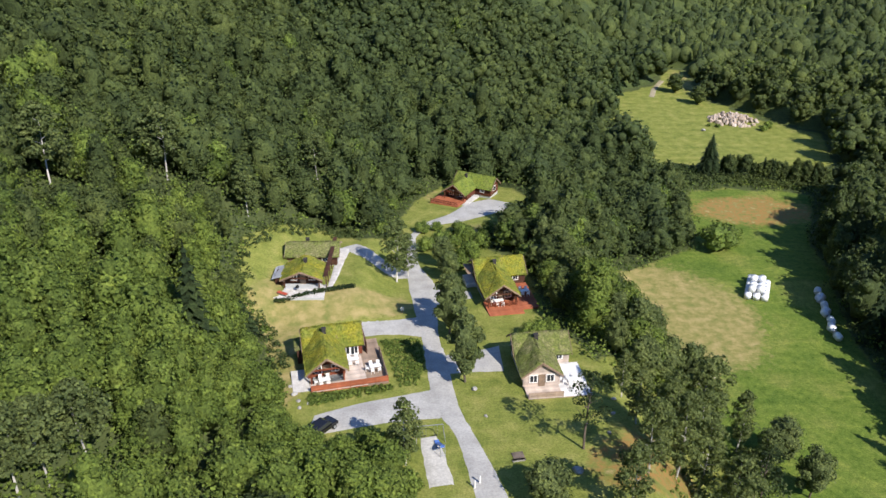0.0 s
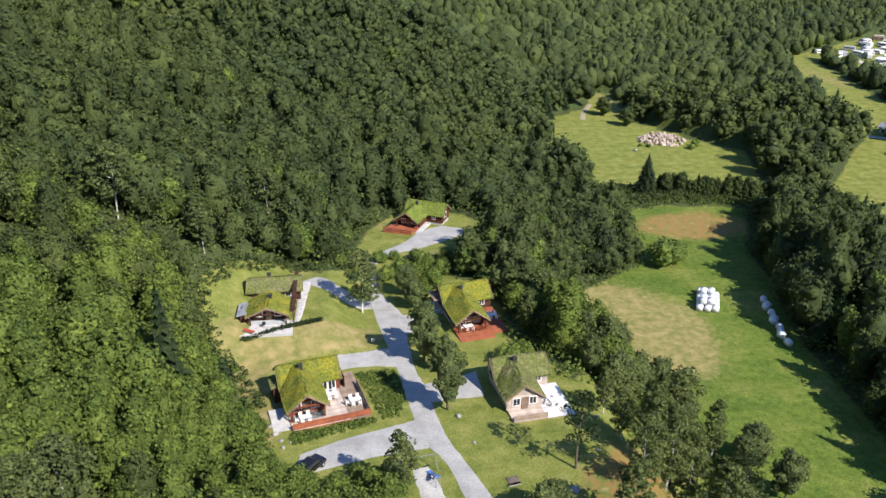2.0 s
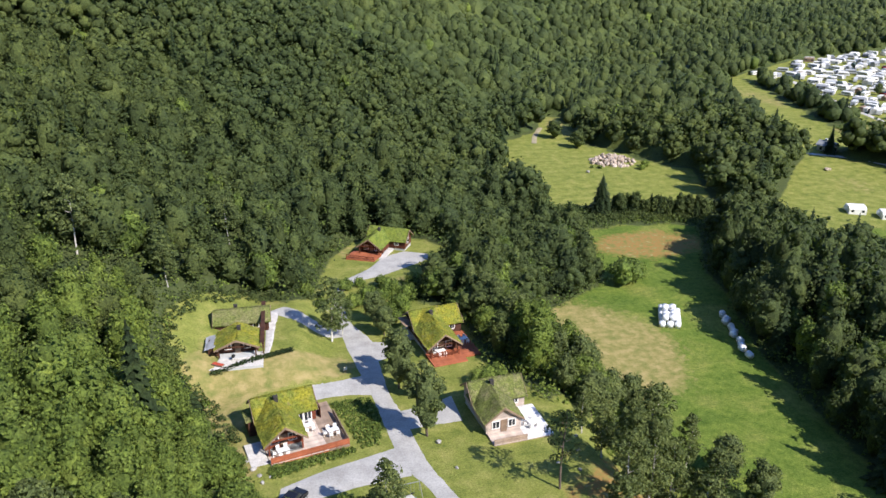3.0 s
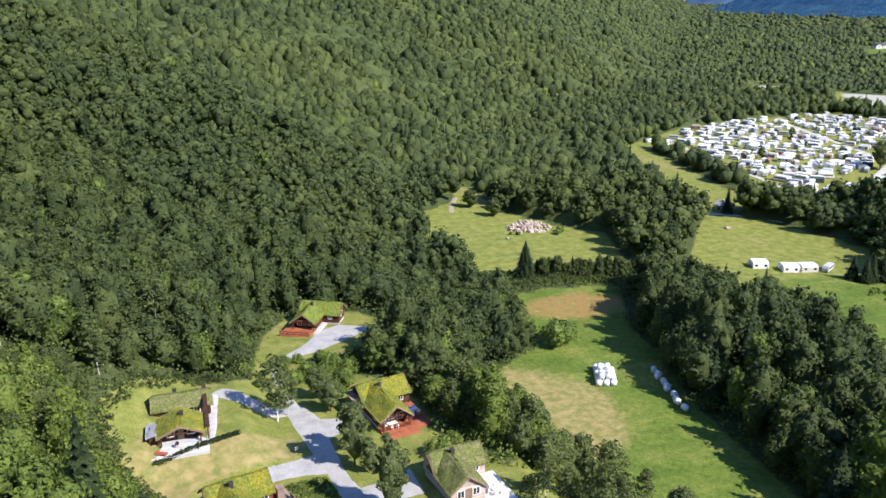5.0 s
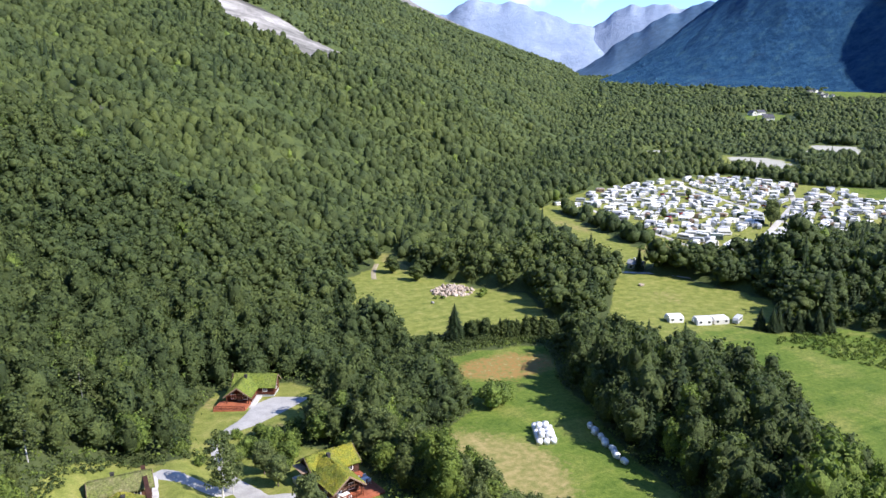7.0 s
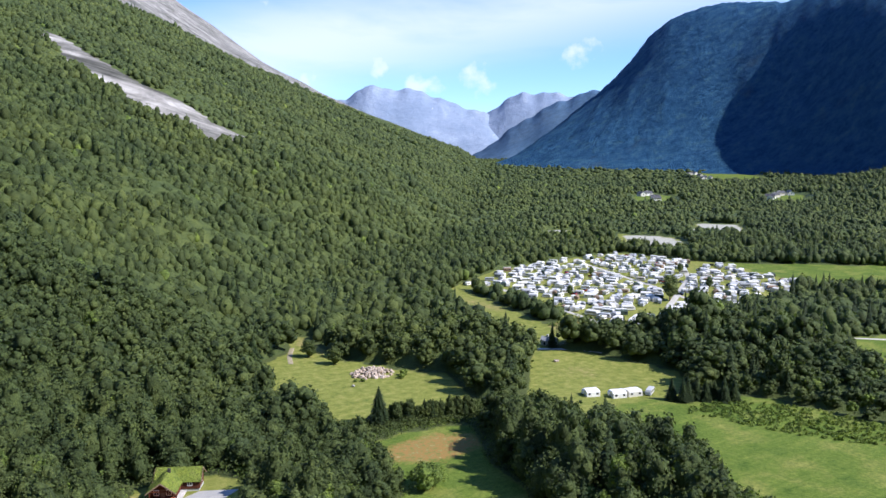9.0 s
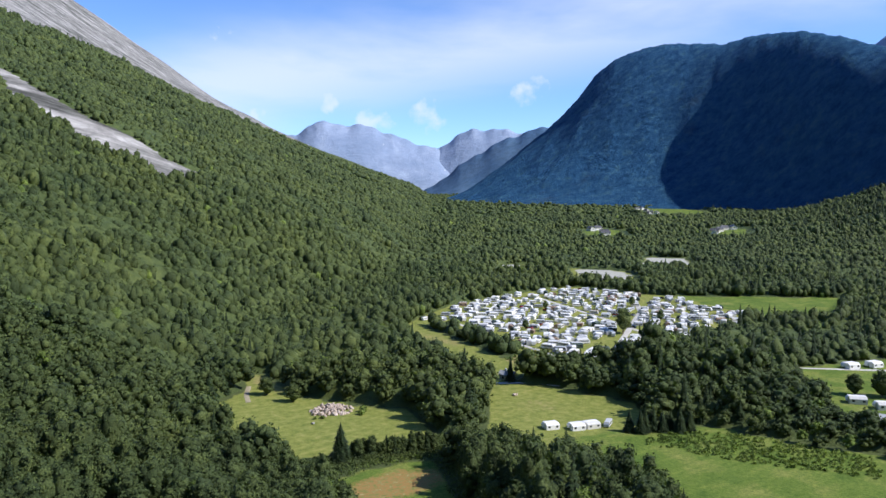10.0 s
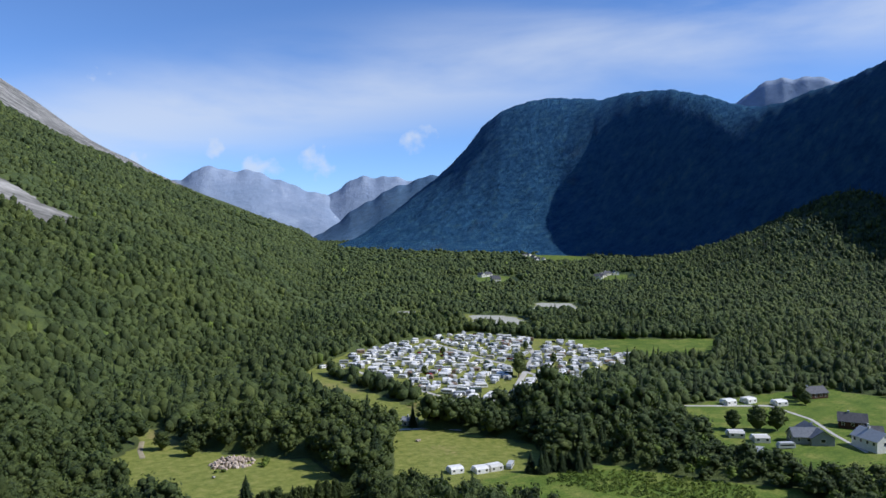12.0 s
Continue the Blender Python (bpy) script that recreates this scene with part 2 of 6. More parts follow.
GROUND = material("ground_cover", build_ground)
GRAVEL = material("gravel_lane", stone_like((0.34, 0.325, 0.305), (0.42, 0.405, 0.38), (0.50, 0.485, 0.46), 0.35, 4.0, 0.35, 0.03))
SAND = material("pale_gravel", stone_like((0.42, 0.40, 0.36), (0.51, 0.485, 0.44), (0.60, 0.575, 0.53), 0.5, 3.0))
EARTH = material("beige_earth", stone_like((0.24, 0.21, 0.13), (0.35, 0.30, 0.20), (0.46, 0.41, 0.30), 0.4, 3.0))
ROCKMAT = material("grey_rock", stone_like((0.22, 0.21, 0.20), (0.36, 0.34, 0.32), (0.50, 0.48, 0.46), 0.8, 5.0, 0.5, 0.08))
WALL = material("dark_stained_logs", wood_like((0.045, 0.020, 0.013), (0.105, 0.045, 0.026)))
WALL_PALE = material("greyed_timber", wood_like((0.30, 0.22, 0.17), (0.44, 0.34, 0.27)))
WALL_RED = material("red_brown_logs", wood_like((0.13, 0.035, 0.018), (0.23, 0.065, 0.03)))
DECK_RED = material("red_stained_deck", wood_like((0.30, 0.085, 0.04), (0.44, 0.15, 0.075)))
DECK_PALE = material("weathered_deck", wood_like((0.46, 0.37, 0.31), (0.66, 0.56, 0.48)))
BARGE = material("brown_bargeboard", wood_like((0.20, 0.135, 0.09), (0.34, 0.25, 0.175)))
TRUNK = material("brown_bark", wood_like((0.09, 0.07, 0.055), (0.20, 0.16, 0.13), 0.9))
BIRCH_BARK = material("white_birch_bark", wood_like((0.38, 0.36, 0.33), (0.66, 0.64, 0.60), 0.8))
WHITE = material("white_paint", plain_like((0.82, 0.80, 0.77), 0.45))
CREAM = material("cream_panel", plain_like((0.62, 0.60, 0.55), 0.5))
PALEGREY = material("pale_grey_panel", plain_like((0.50, 0.51, 0.52), 0.5))
WRAP = material("white_bale_wrap", plain_like((0.80, 0.81, 0.83), 0.3, 0.5))
SLATE = material("dark_slate_roof", stone_like((0.06, 0.06, 0.065), (0.09, 0.09, 0.10), (0.13, 0.13, 0.14), 1.2, 6.0, 0.3, 0.02, 0.6))
CANVAS = material("grey_awning", plain_like((0.30, 0.31, 0.33), 0.7))
GLASS = material("window_glass", plain_like((0.03, 0.035, 0.04), 0.06, 0.6, 0.0, 0.05))
CARBLACK = material("black_car_paint", plain_like((0.012, 0.012, 0.014), 0.18, 0.6))
RUBBER = material("black_rubber", plain_like((0.02, 0.02, 0.02), 0.8))
BLUE = material("blue_plastic", plain_like((0.10, 0.20, 0.52), 0.4))
STEEL = material("galvanised_steel", plain_like((0.55, 0.56, 0.57), 0.35, 0.5, 0.8))
RED = material("red_cushion", plain_like((0.42, 0.07, 0.04), 0.8))


def sod_like(lo, mid, hi, moss, dry):
    """Turf: grass, cushions of moss, dry tufts and dark gaps."""
    def build(nt, b):
        a = ramp_of(nt, tex_noise(nt, 0.9, 6.0, 0.65), [(0.3, lo), (0.5, mid), (0.72, hi)])
        a = mix_of(nt, ramp_of(nt, tex_noise(nt, 0.5, 5.0, 0.7), [(0.46, (0, 0, 0)), (0.58, (0.85, 0.85, 0.85))]), a, moss)
        a = mix_of(nt, ramp_of(nt, tex_noise(nt, 1.3, 6.0, 0.7, distortion=0.5), [(0.56, (0, 0, 0)), (0.68, (0.8, 0.8, 0.8))]), a, dry)
        f = ramp_of(nt, tex_noise(nt, 3.2, 5.0, 0.75), [(0.30, (0.36, 0.40, 0.34)), (0.5, (0.95, 0.95, 0.95)), (0.70, (1.6, 1.55, 1.4))])
        nt.links.new(mix_of(nt, 1.0, a, f, "MULTIPLY"), b.inputs["Base Color"])
        set_bsdf(b, 0.9, 0.1)
        bump_of(nt, b, tex_noise(nt, 3.6, 7.0, 0.75), 1.0, 0.35)
    return build


SOD = material("mossy_sod", sod_like((0.135, 0.165, 0.028), (0.205, 0.235, 0.040), (0.30, 0.30, 0.065), (0.315, 0.290, 0.035), (0.33, 0.28, 0.11)))
SOD_GREEN = material("green_sod", sod_like((0.11, 0.155, 0.032), (0.17, 0.22, 0.044), (0.24, 0.275, 0.065), (0.21, 0.255, 0.042), (0.27, 0.26, 0.09)))
SOD_OLD = material("brownish_sod", sod_like((0.13, 0.15, 0.050), (0.205, 0.215, 0.080), (0.31, 0.28, 0.14), (0.185, 0.22, 0.055), (0.36, 0.30, 0.18)))


def build_mountain(nt, b):
    slope = nt.nodes.new("ShaderNodeNewGeometry")
    sep = nt.nodes.new("ShaderNodeSeparateXYZ")
    nt.links.new(slope.outputs["Normal"], sep.inputs[0])
    # Forest and rock colours carry the blue of the air haze.
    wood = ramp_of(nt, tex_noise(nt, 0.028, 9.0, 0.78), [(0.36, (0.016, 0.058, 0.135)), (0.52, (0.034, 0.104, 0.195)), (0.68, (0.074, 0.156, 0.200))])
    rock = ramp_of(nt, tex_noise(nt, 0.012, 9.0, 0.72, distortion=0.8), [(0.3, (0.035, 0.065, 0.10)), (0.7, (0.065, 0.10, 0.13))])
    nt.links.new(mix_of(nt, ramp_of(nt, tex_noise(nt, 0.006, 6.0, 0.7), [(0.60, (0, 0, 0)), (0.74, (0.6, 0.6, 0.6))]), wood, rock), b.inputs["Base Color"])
    set_bsdf(b, 0.95, 0.05)
    bump_of(nt, b, tex_noise(nt, 0.045, 9.0, 0.75), 0.8, 22.0)


def build_far_peak(nt, b):
    # Distance haze is mixed into the rock colour: pale blue-grey.
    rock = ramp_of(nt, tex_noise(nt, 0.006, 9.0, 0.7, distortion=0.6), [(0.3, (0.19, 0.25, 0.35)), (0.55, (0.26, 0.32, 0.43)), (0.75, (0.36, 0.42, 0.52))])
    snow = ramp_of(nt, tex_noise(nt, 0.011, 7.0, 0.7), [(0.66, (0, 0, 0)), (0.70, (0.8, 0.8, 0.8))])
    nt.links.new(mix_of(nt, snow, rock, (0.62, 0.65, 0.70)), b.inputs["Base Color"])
    set_bsdf(b, 0.95, 0.05)
    bump_of(nt, b, tex_noise(nt, 0.012, 9.0, 0.7), 0.4, 40.0)


MOUNTAIN = material("haze_tinted_wooded_mountain", build_mountain)
FARPEAK = material("haze_tinted_bare_peak", build_far_peak)
# The ridge's forest colour is shifted to blue in place of haze.
RIDGE = material("haze_tinted_wooded_ridge", stone_like((0.050, 0.105, 0.185), (0.070, 0.135, 0.225), (0.105, 0.175, 0.260), 0.006, 0.04, 0.35, 12.0, 0.95))


# ---- mesh helpers ----
def np_mesh(name, verts, tris, mats, smooth_faces=False):
    """A mesh from arrays of vertices and triangles (or quads)."""
    v, f = np.asarray(verts, np.float32), np.asarray(tris, np.int32)
    k = f.shape[1]
    me = bpy.data.meshes.new(name)
    me.vertices.add(len(v)); me.vertices.foreach_set("co", v.ravel())
    me.loops.add(f.size); me.loops.foreach_set("vertex_index", f.ravel())
    me.polygons.add(len(f)); me.polygons.foreach_set("loop_start", np.arange(0, f.size, k, dtype=np.int32))
    for m in mats:
        me.materials.append(m)
    me.polygons.foreach_set("use_smooth", np.full(len(f), smooth_faces))
    me.update(calc_edges=True)
    return me


def part(name, bm, mat, parent, label=""):
    """One mesh object from a bmesh, under a thing or a part."""
    me = bpy.data.meshes.new(name)
    bm.to_mesh(me)
    bm.free()
    me.materials.append(mat)
    ob = new(name, me)
    ob.parent = parent
    if label:
        tagged(ob, label)
    return ob


def box_into(bm, x0, x1, y0, y1, z0, z1, m=None, bevel=0.0):
    r = bmesh.ops.create_cube(bm, size=1)
    vs = r["verts"]
    for v in vs:
        v.co = Vector((x0 + (v.co.x + .5) * (x1 - x0), y0 + (v.co.y + .5) * (y1 - y0), z0 + (v.co.z + .5) * (z1 - z0)))
    if bevel:
        es = list({e for v in vs for e in v.link_edges})
        bmesh.ops.bevel(bm, geom=es, offset=bevel, segments=1, affect="EDGES")
    if m is not None:
        bmesh.ops.transform(bm, matrix=m, verts=[v for v in vs if v.is_valid])
    return bm


def box(x0, x1, y0, y1, z0, z1, bevel=0.0, m=None):
    return box_into(bmesh.new(), x0, x1, y0, y1, z0, z1, m, bevel)


def prism(profile, y0, y1):
    """A solid from a profile in x and z, drawn along y."""
    bm = bmesh.new()
    a = [bm.verts.new((x, y0, z)) for x, z in profile]
    b = [bm.verts.new((x, y1, z)) for x, z in profile]
    bm.faces.new(a[::-1]); bm.faces.new(b)
    for i in range(len(a)):
        j = (i + 1) % len(a)
        bm.faces.new((a[i], a[j], b[j], b[i]))
    bmesh.ops.recalc_face_normals(bm, faces=bm.faces)
    return bm


def tube(p, q, r0, r1, n=8):
    bm = bmesh.new()
    p, q = Vector(p), Vector(q)
    d = q - p
    bmesh.ops.create_cone(bm, cap_ends=True, segments=n, radius1=r0, radius2=r1, depth=d.length,
                          matrix=Matrix.Translation((p + q) / 2) @ d.to_track_quat("Z", "Y").to_matrix().to_4x4())
    return bm


def empty(name, m, label="", category="", group=""):
    ob = new(name)
    ob.matrix_world = m
    return tagged(ob, label, category, group)


# ---- the shape of the land ----
FOOT = np.array([(-30, -200), (-27, 20), (-25, 80), (-26, 112), (-16, 150), (-4, 178), (22, 200), (40, 240), (62, 320), (110, 395),
                 (190, 475), (310, 560), (460, 725), (660, 1000), (1040, 1530), (1950, 2825), (3350, 4825)], float)

def smooth(a, b, x):
    t = np.clip((x - a) / (b - a), 0, 1)
    return t * t * (3 - 2 * t)

def foot_distance(x, y):
    """Signed distance from the foot of the hillside, positive up the hill."""
    best = np.full(np.shape(x), 1e9); side = np.ones(np.shape(x))
    for (ax, ay), (bx, by) in zip(FOOT[:-1], FOOT[1:]):
        dx, dy = bx - ax, by - ay
        t = np.clip(((x - ax) * dx + (y - ay) * dy) / (dx * dx + dy * dy), 0, 1)
        px, py = x - ax - t * dx, y - ay - t * dy
        d = np.hypot(px, py)
        s = np.where(dx * (y - ay) - dy * (x - ax) > 0, 1.0, -1.0)
        near = d < best
        side = np.where(near, s, side); best = np.where(near, d, best)
    return best * side

def wobble(x, y):
    return (np.sin(x * .021 + 1.3 * np.sin(y * .013)) + np.sin(y * .017 + 1.1 * np.sin(x * .011 + 2))) * .5

def height(x, y):
    x = np.asarray(x, float); y = np.asarray(y, float)
    s = .62 * x + .78 * y
    floor = .022 * np.maximum(s - 260, 0) + .25 * wobble(x * 1.7, y * 1.7)
    # terrace with the cabins, falling away along the lane and down to the meadow
    rim = 22.5 + .03 * (y - 90) - 7 * smooth(125, 185, y)
    ter = np.maximum(14 + (90 - y) * .08, 6.0)
    terrace = ter * (1 - smooth(0, 18, x - rim)) * (1 - smooth(178, 240, y))
    base = np.maximum(floor, 0) * smooth(0, 60, x) + floor * 0 + terrace + np.minimum(floor, 0) * (1 - smooth(-40, 10, -x))
    # the bank with the twin cabin
    bank = 3.0 * (1 - smooth(-16, -8, x)) * smooth(103.5, 111, y) * (1 - smooth(128, 165, y)) * smooth(-75, -40, x)
    base = base + bank
    d = foot_distance(x, y)
    dd = np.maximum(d, 0)
    hill = dd * dd / (dd + 6) * .63 - .17 * np.maximum(d - 90, 0) + .03 * np.maximum(d - 300, 0)
    hill = hill + smooth(30, 200, d) * wobble(x, y) * 4 + smooth(200, 600, d) * wobble(x * .3, y * .3) * 12
    up = .574 * x + .819 * y
    hill = hill + smooth(1500, 3400, up) * (-.13 * np.clip(d - 100, 0, 500) + .27 * np.maximum(d - 1300, 0))
    foothill = 165 * np.exp(-((x - 1640) / 320) ** 2 - ((y - 470) / 265) ** 2)
    return base + hill + foothill


def poly(text):
    return np.array([[float(c) for c in p.split(",")] for p in text.split()])


# open ground in the woods: corners in metres
YARD = poly("-23,86 -28,101 -33.1,108.4 -36,120.6 -31.2,132.4 -24.5,137.6 -16.5,134.3 -11,139.3 -10,151.7 -7,166 -1,178 14,178 19,171 20,162 15,151 10,146 6,137 12,133 15.5,122 15.5,108 19,101 22,92 25,84 27,76 24,62 14,52 0,52 -4,60 -4,76 -10,74 -17,73 -20,79")
PARKING = poly("-21,88 -21.5,78 -20,66 -13,58 -4,55 -3,70 -4,77 -12,84")
GLADE = poly("23,95 30,96 38,92 40,82 38,70 30,60 22,58 24,76")
MEADOW = poly("30,134 36,144 46,151 57,158 60,168 64,191 78,194 97,190 89,172 84,163 82,146 78,134 75,121 74,107 73,92 72,60 66,40 47,40 46,78 41,88 42,100 36,106 38,117 34,126")
MEADOW_TWO = poly("60,284 54,240 63,213 83,209 103,208 113,214 121,243 111,250 94,281 98,322 91,326 84,301")
FIELD = poly("172,249 187,231 196,196 182,178 150,166 122,172 118,190 140,214 160,238")
FIELD_STRIP = poly("170,247 192,255 203,281 208,314 218,365 228,386 208,379 190,330 178,290 167,258")
FIELD_LONG = poly("140,180 163,178 185,171 196,155 199,133 214,100 170,50 105,62 114,108 128,138")
CAMP = poly("222,388 274,420 343,434 408,436 430,354 402,257 354,258 279,251 236,237 219,260 226,320 233,360")
FIELD_FAR = poly("434,360 524,277 420,236 398,260")
HAMLET = poly("300,187 345,174 392,158 392,108 312,78 250,78 230,104 238,138 262,158")
BARS = [poly("560,500 585,508 640,552 664,518 612,468 585,462"), poly("435,470 452,480 500,530 522,478 475,422 448,428"), poly("412,532 422,540 464,588 490,582 440,527")]
FARMS = [poly("1330,1150 1400,1150 1640,1420 1900,1440 1880,1390 1600,1150 1450,1080"), poly("1700,930 1940,1080 2080,1060 2040,990 1800,860"), poly("1900,1300 2300,1640 2800,1990 2900,1930 2450,1570 2050,1290"), poly("780,760 900,900 960,890 940,850 830,740"), poly("930,660 1060,765 1110,755 1100,725 980,640")]
SCRUB = poly("194,252 232,236 242,262 228,284 202,280")
STRIP = poly("58,196 58,212 84,210 104,206 112,212 118,206 110,192 92,192 78,196")
GAPS = [STRIP, poly("-51.9,129.7 -47.8,130.1 -44.7,120 -48.8,119.5"), poly("-64.5,113 -60.2,113.3 -56.8,105.6 -60.9,104.9"), poly("-38.4,129.4 -34.5,130.4 -32.6,122.5 -36,121.6"), poly("-30.5,159.8 -27,160.9 -25.3,150.1 -28.7,148.9"), poly("-40,65 -35.5,65.5 -34,57 -38,56"), poly("-44,60 -40,60.5 -37,52 -41,51")]
SCREE = [poly("43,900 64,756 89,722 127,690 157,649 175,659 198,701 177,734 136,770 97,790 66,880"), poly("-37,428 -30,448 -13,418 -18,403")]
OPEN = [YARD, PARKING, GLADE, MEADOW, MEADOW_TWO, FIELD, FIELD_STRIP, FIELD_LONG, CAMP, FIELD_FAR, HAMLET, SCRUB, *BARS, *FARMS]


def inside(p, x, y):
    """How far points lie inside a polygon, in metres; negative outside."""
    best, odd = np.full(np.shape(x), 1e9), np.zeros(np.shape(x), bool)
    for (ax, ay), (bx, by) in zip(p, np.roll(p, -1, axis=0)):
        dx, dy = bx - ax, by - ay
        t = np.clip(((x - ax) * dx + (y - ay) * dy) / (dx * dx + dy * dy), 0, 1)
        best = np.minimum(best, np.hypot(x - ax - t * dx, y - ay - t * dy))
        if abs(dy) > 1e-9:
            odd ^= ((ay > y) != (by > y)) & (x < ax + (y - ay) * dx / dy)
    return np.where(odd, best, -best)


def fractal(x, y, seed):
    out = np.zeros(np.shape(x))
    for k in range(5):
        f = 2.0 ** k
        out += (np.sin(x * f + seed + 1.7 * np.sin(y * f * .8 + k)) * np.sin(y * f * 1.1 + 2 * seed + 1.3 * np.sin(x * f * .7 + 2 * k))) / f ** 1.15
    return out


def bare_rock(x, y):
    """Scree and bare cliff on the hillside, 1 where the rock lies open."""
    d = foot_distance(x, y)
    out = np.zeros(np.shape(x))
    for p in SCREE:
        out = np.maximum(out, smooth(-6, 10, inside(p, x, y) + 9 * fractal(x * .055 + y * .02, y * .03 - x * .05, 1.0) + 3))
    s = .574 * x + .819 * y
    cliff = smooth(-20, 40, d - 660 - 40 * np.sin(s * .006) - 130 * fractal(x * .0045, y * .0045, 3.0) - 40 * fractal(x * .02, y * .02, 3.0)) * smooth(900, 1050, s)
    return np.maximum(out, cliff)


def blob(x, y, cx, cy, rx, ry):
    return np.exp(-(((x - cx) / rx) ** 2 + ((y - cy) / ry) ** 2))


def band(x, y, ax, ay, bx, by, w):
    t = np.clip(((x - ax) * (bx - ax) + (y - ay) * (by - ay)) / ((bx - ax) ** 2 + (by - ay) ** 2), 0, 1)
    return np.exp(-((x - ax - t * (bx - ax)) ** 2 + (y - ay - t * (by - ay)) ** 2) / w ** 2)


def build_land():
    az = np.radians(np.r_[-180:-60:3.0, -60:-36:0.8, -36:78:0.36, 78:120:0.8, 120:180.1:3.0])
    rad = np.r_[np.linspace(.01, 40, 13), 40 * (4850 / 40) ** np.linspace(0, 1, 210)[1:]]
    A, R = np.meshgrid(az, rad)
    x, y = R * np.sin(A) - 18, R * np.cos(A)
    z = height(x, y)
    n, m = x.shape
    i = np.arange(n * m).reshape(n, m)
    quads = np.stack([i[:-1, :-1], i[:-1, 1:], i[1:, 1:], i[1:, :-1]], -1).reshape(-1, 4)
    me = np_mesh("ground", np.stack([x, y, z], -1).reshape(-1, 3), quads, [GROUND], smooth_faces=True)
    x, y = x.ravel(), y.ravel()
    free = np.max([inside(p, x, y) for p in OPEN], axis=0)
    fields = np.max([inside(p, x, y) for p in (MEADOW, FIELD_LONG, FIELD_FAR, HAMLET, *FARMS)], axis=0)
    bars = np.max([inside(p, x, y) for p in BARS], axis=0)
    zones = {
        "wood": 1 - smooth(-2.5, 1.5, free),
        "lush": smooth(-3, 2, fields),
        "dry": np.clip(1.3 * band(x, y, -27, 106.5, -9, 111, 3.6) + .8 * blob(x, y, -29, 108, 5, 9) + .9 * blob(x, y, -21.5, 87, 2.2, 6) + .7 * blob(x, y, -25, 97, 3, 6) + .85 * band(x, y, 43, 141, 46, 121, 12) + .45 * blob(x, y, 56, 128, 8, 14)
                       + .7 * blob(x, y, 42, 112, 4, 14) + .9 * blob(x, y, 6, 146, 6, 7) + .5 * blob(x, y, -4, 172, 5, 9) + .7 * smooth(-6, 8, inside(CAMP, x, y)) * .5
                       + .8 * blob(x, y, 94, 306, 6, 22) + .45 * blob(x, y, 165, 215, 22, 18) + .6 * blob(x, y, 205, 340, 12, 40) + .8 * smooth(-3, 3, inside(SCRUB, x, y)), 0, 1),
        "rust": np.clip(.95 * blob(x, y, 77, 180, 18, 11) + .60 * blob(x, y, 28, 76, 8, 9) + .58 * blob(x, y, 21, 69, 7, 6), 0, 1),
        "rock": bare_rock(x, y),
        "shingle": smooth(-4, 4, bars + 5 * fractal(x * .05, y * .05, 2.0) - 3),
    }
    for name, value in zones.items():
        a = me.attributes.new(name, "FLOAT", "POINT")
        a.data.foreach_set("value", np.asarray(value, np.float32))
    tagged(new("ground", me), "grassy valley floor and wooded hillside ground", "ground", kind="structure")


build_land()


def ribbon(name, left, right, mat, label, category, lift=0.07, step=1.0, kind="structure"):
    """A strip of ground cover between two edge lines, with a rounded shoulder."""
    left, right = poly(left), poly(right)
    n = len(left)
    cum = np.r_[0, np.cumsum(np.hypot(*np.diff((left + right) / 2, axis=0).T))]
    t = np.linspace(0, cum[-1], max(2, int(cum[-1] / step)))
    def curve(p):
        # smooth the corners of the line
        fine = np.stack([np.interp(t, cum, p[:, k]) for k in (0, 1)], -1)
        for _ in range(4):
            fine[1:-1] = (fine[:-2] + 2 * fine[1:-1] + fine[2:]) / 4
        return fine
    L, Rr = curve(left), curve(right)
    w = np.linspace(0, 1, 7)
    P = L[:, None] * (1 - w[None, :, None]) + Rr[:, None] * w[None, :, None]
    rag = np.random.default_rng(3).normal(0, .05, P.shape[:2])
    P[:, 0] += rag[:, :1] * 1.2; P[:, -1] += rag[:, 1:2] * 1.2
    z = height(P[..., 0], P[..., 1]) + lift
    z[:, 0] -= lift + .05; z[:, -1] -= lift + .05
    i = np.arange(P.shape[0] * 7).reshape(-1, 7)
    quads = np.stack([i[:-1, :-1], i[:-1, 1:], i[1:, 1:], i[1:, :-1]], -1).reshape(-1, 4)
    ob = new(name, np_mesh(name, np.concatenate([P, z[..., None]], -1).reshape(-1, 3), quads, [mat], smooth_faces=True))
    return tagged(ob, label, category, kind=kind)


ribbon("lane", "3.0,50 3.2,64 1.2,75.7 -1,79.5 -2.2,84.4 -3,91.8 -3.9,100.3 -5.2,108 -6.9,119 -7.6,128.7 -8,143.5 -5,152 0.7,158 4.6,166 9.5,168.6",
       "8.6,50 7.3,64 4.6,73 2.2,80.5 1.1,87.4 0.4,94.3 -0.9,100.3 -1.4,112 -1.4,120 -5.2,129 -6.3,144 -2.4,150.5 3.1,152.2 12,158.5 18,163.5", GRAVEL,
       "grey gravel lane winding up between the cabins", "road", 0.09)
ribbon("side_lane", "-1.4,86.5 -6.8,84.4 -11.2,83 -16.8,80", "-0.5,78.6 -6.4,77.9 -10.6,76.8 -17.6,74.4", GRAVEL, "grey gravel branch lane to the parking place", "road", 0.075)
ribbon("cabin_drive", "-3,108.5 -9,106.4 -13.5,105.6", "-2.6,100 -8.7,101.5 -13,100.4", GRAVEL, "grey gravel drive beside the cabin", "road", 0.075)
ribbon("short_drive", "0,95.5 4,96.5 8,98.6", "0,89.5 4.9,90.2 8.3,90.2", GRAVEL, "grey gravel drive to the pale cabin", "road", 0.08)
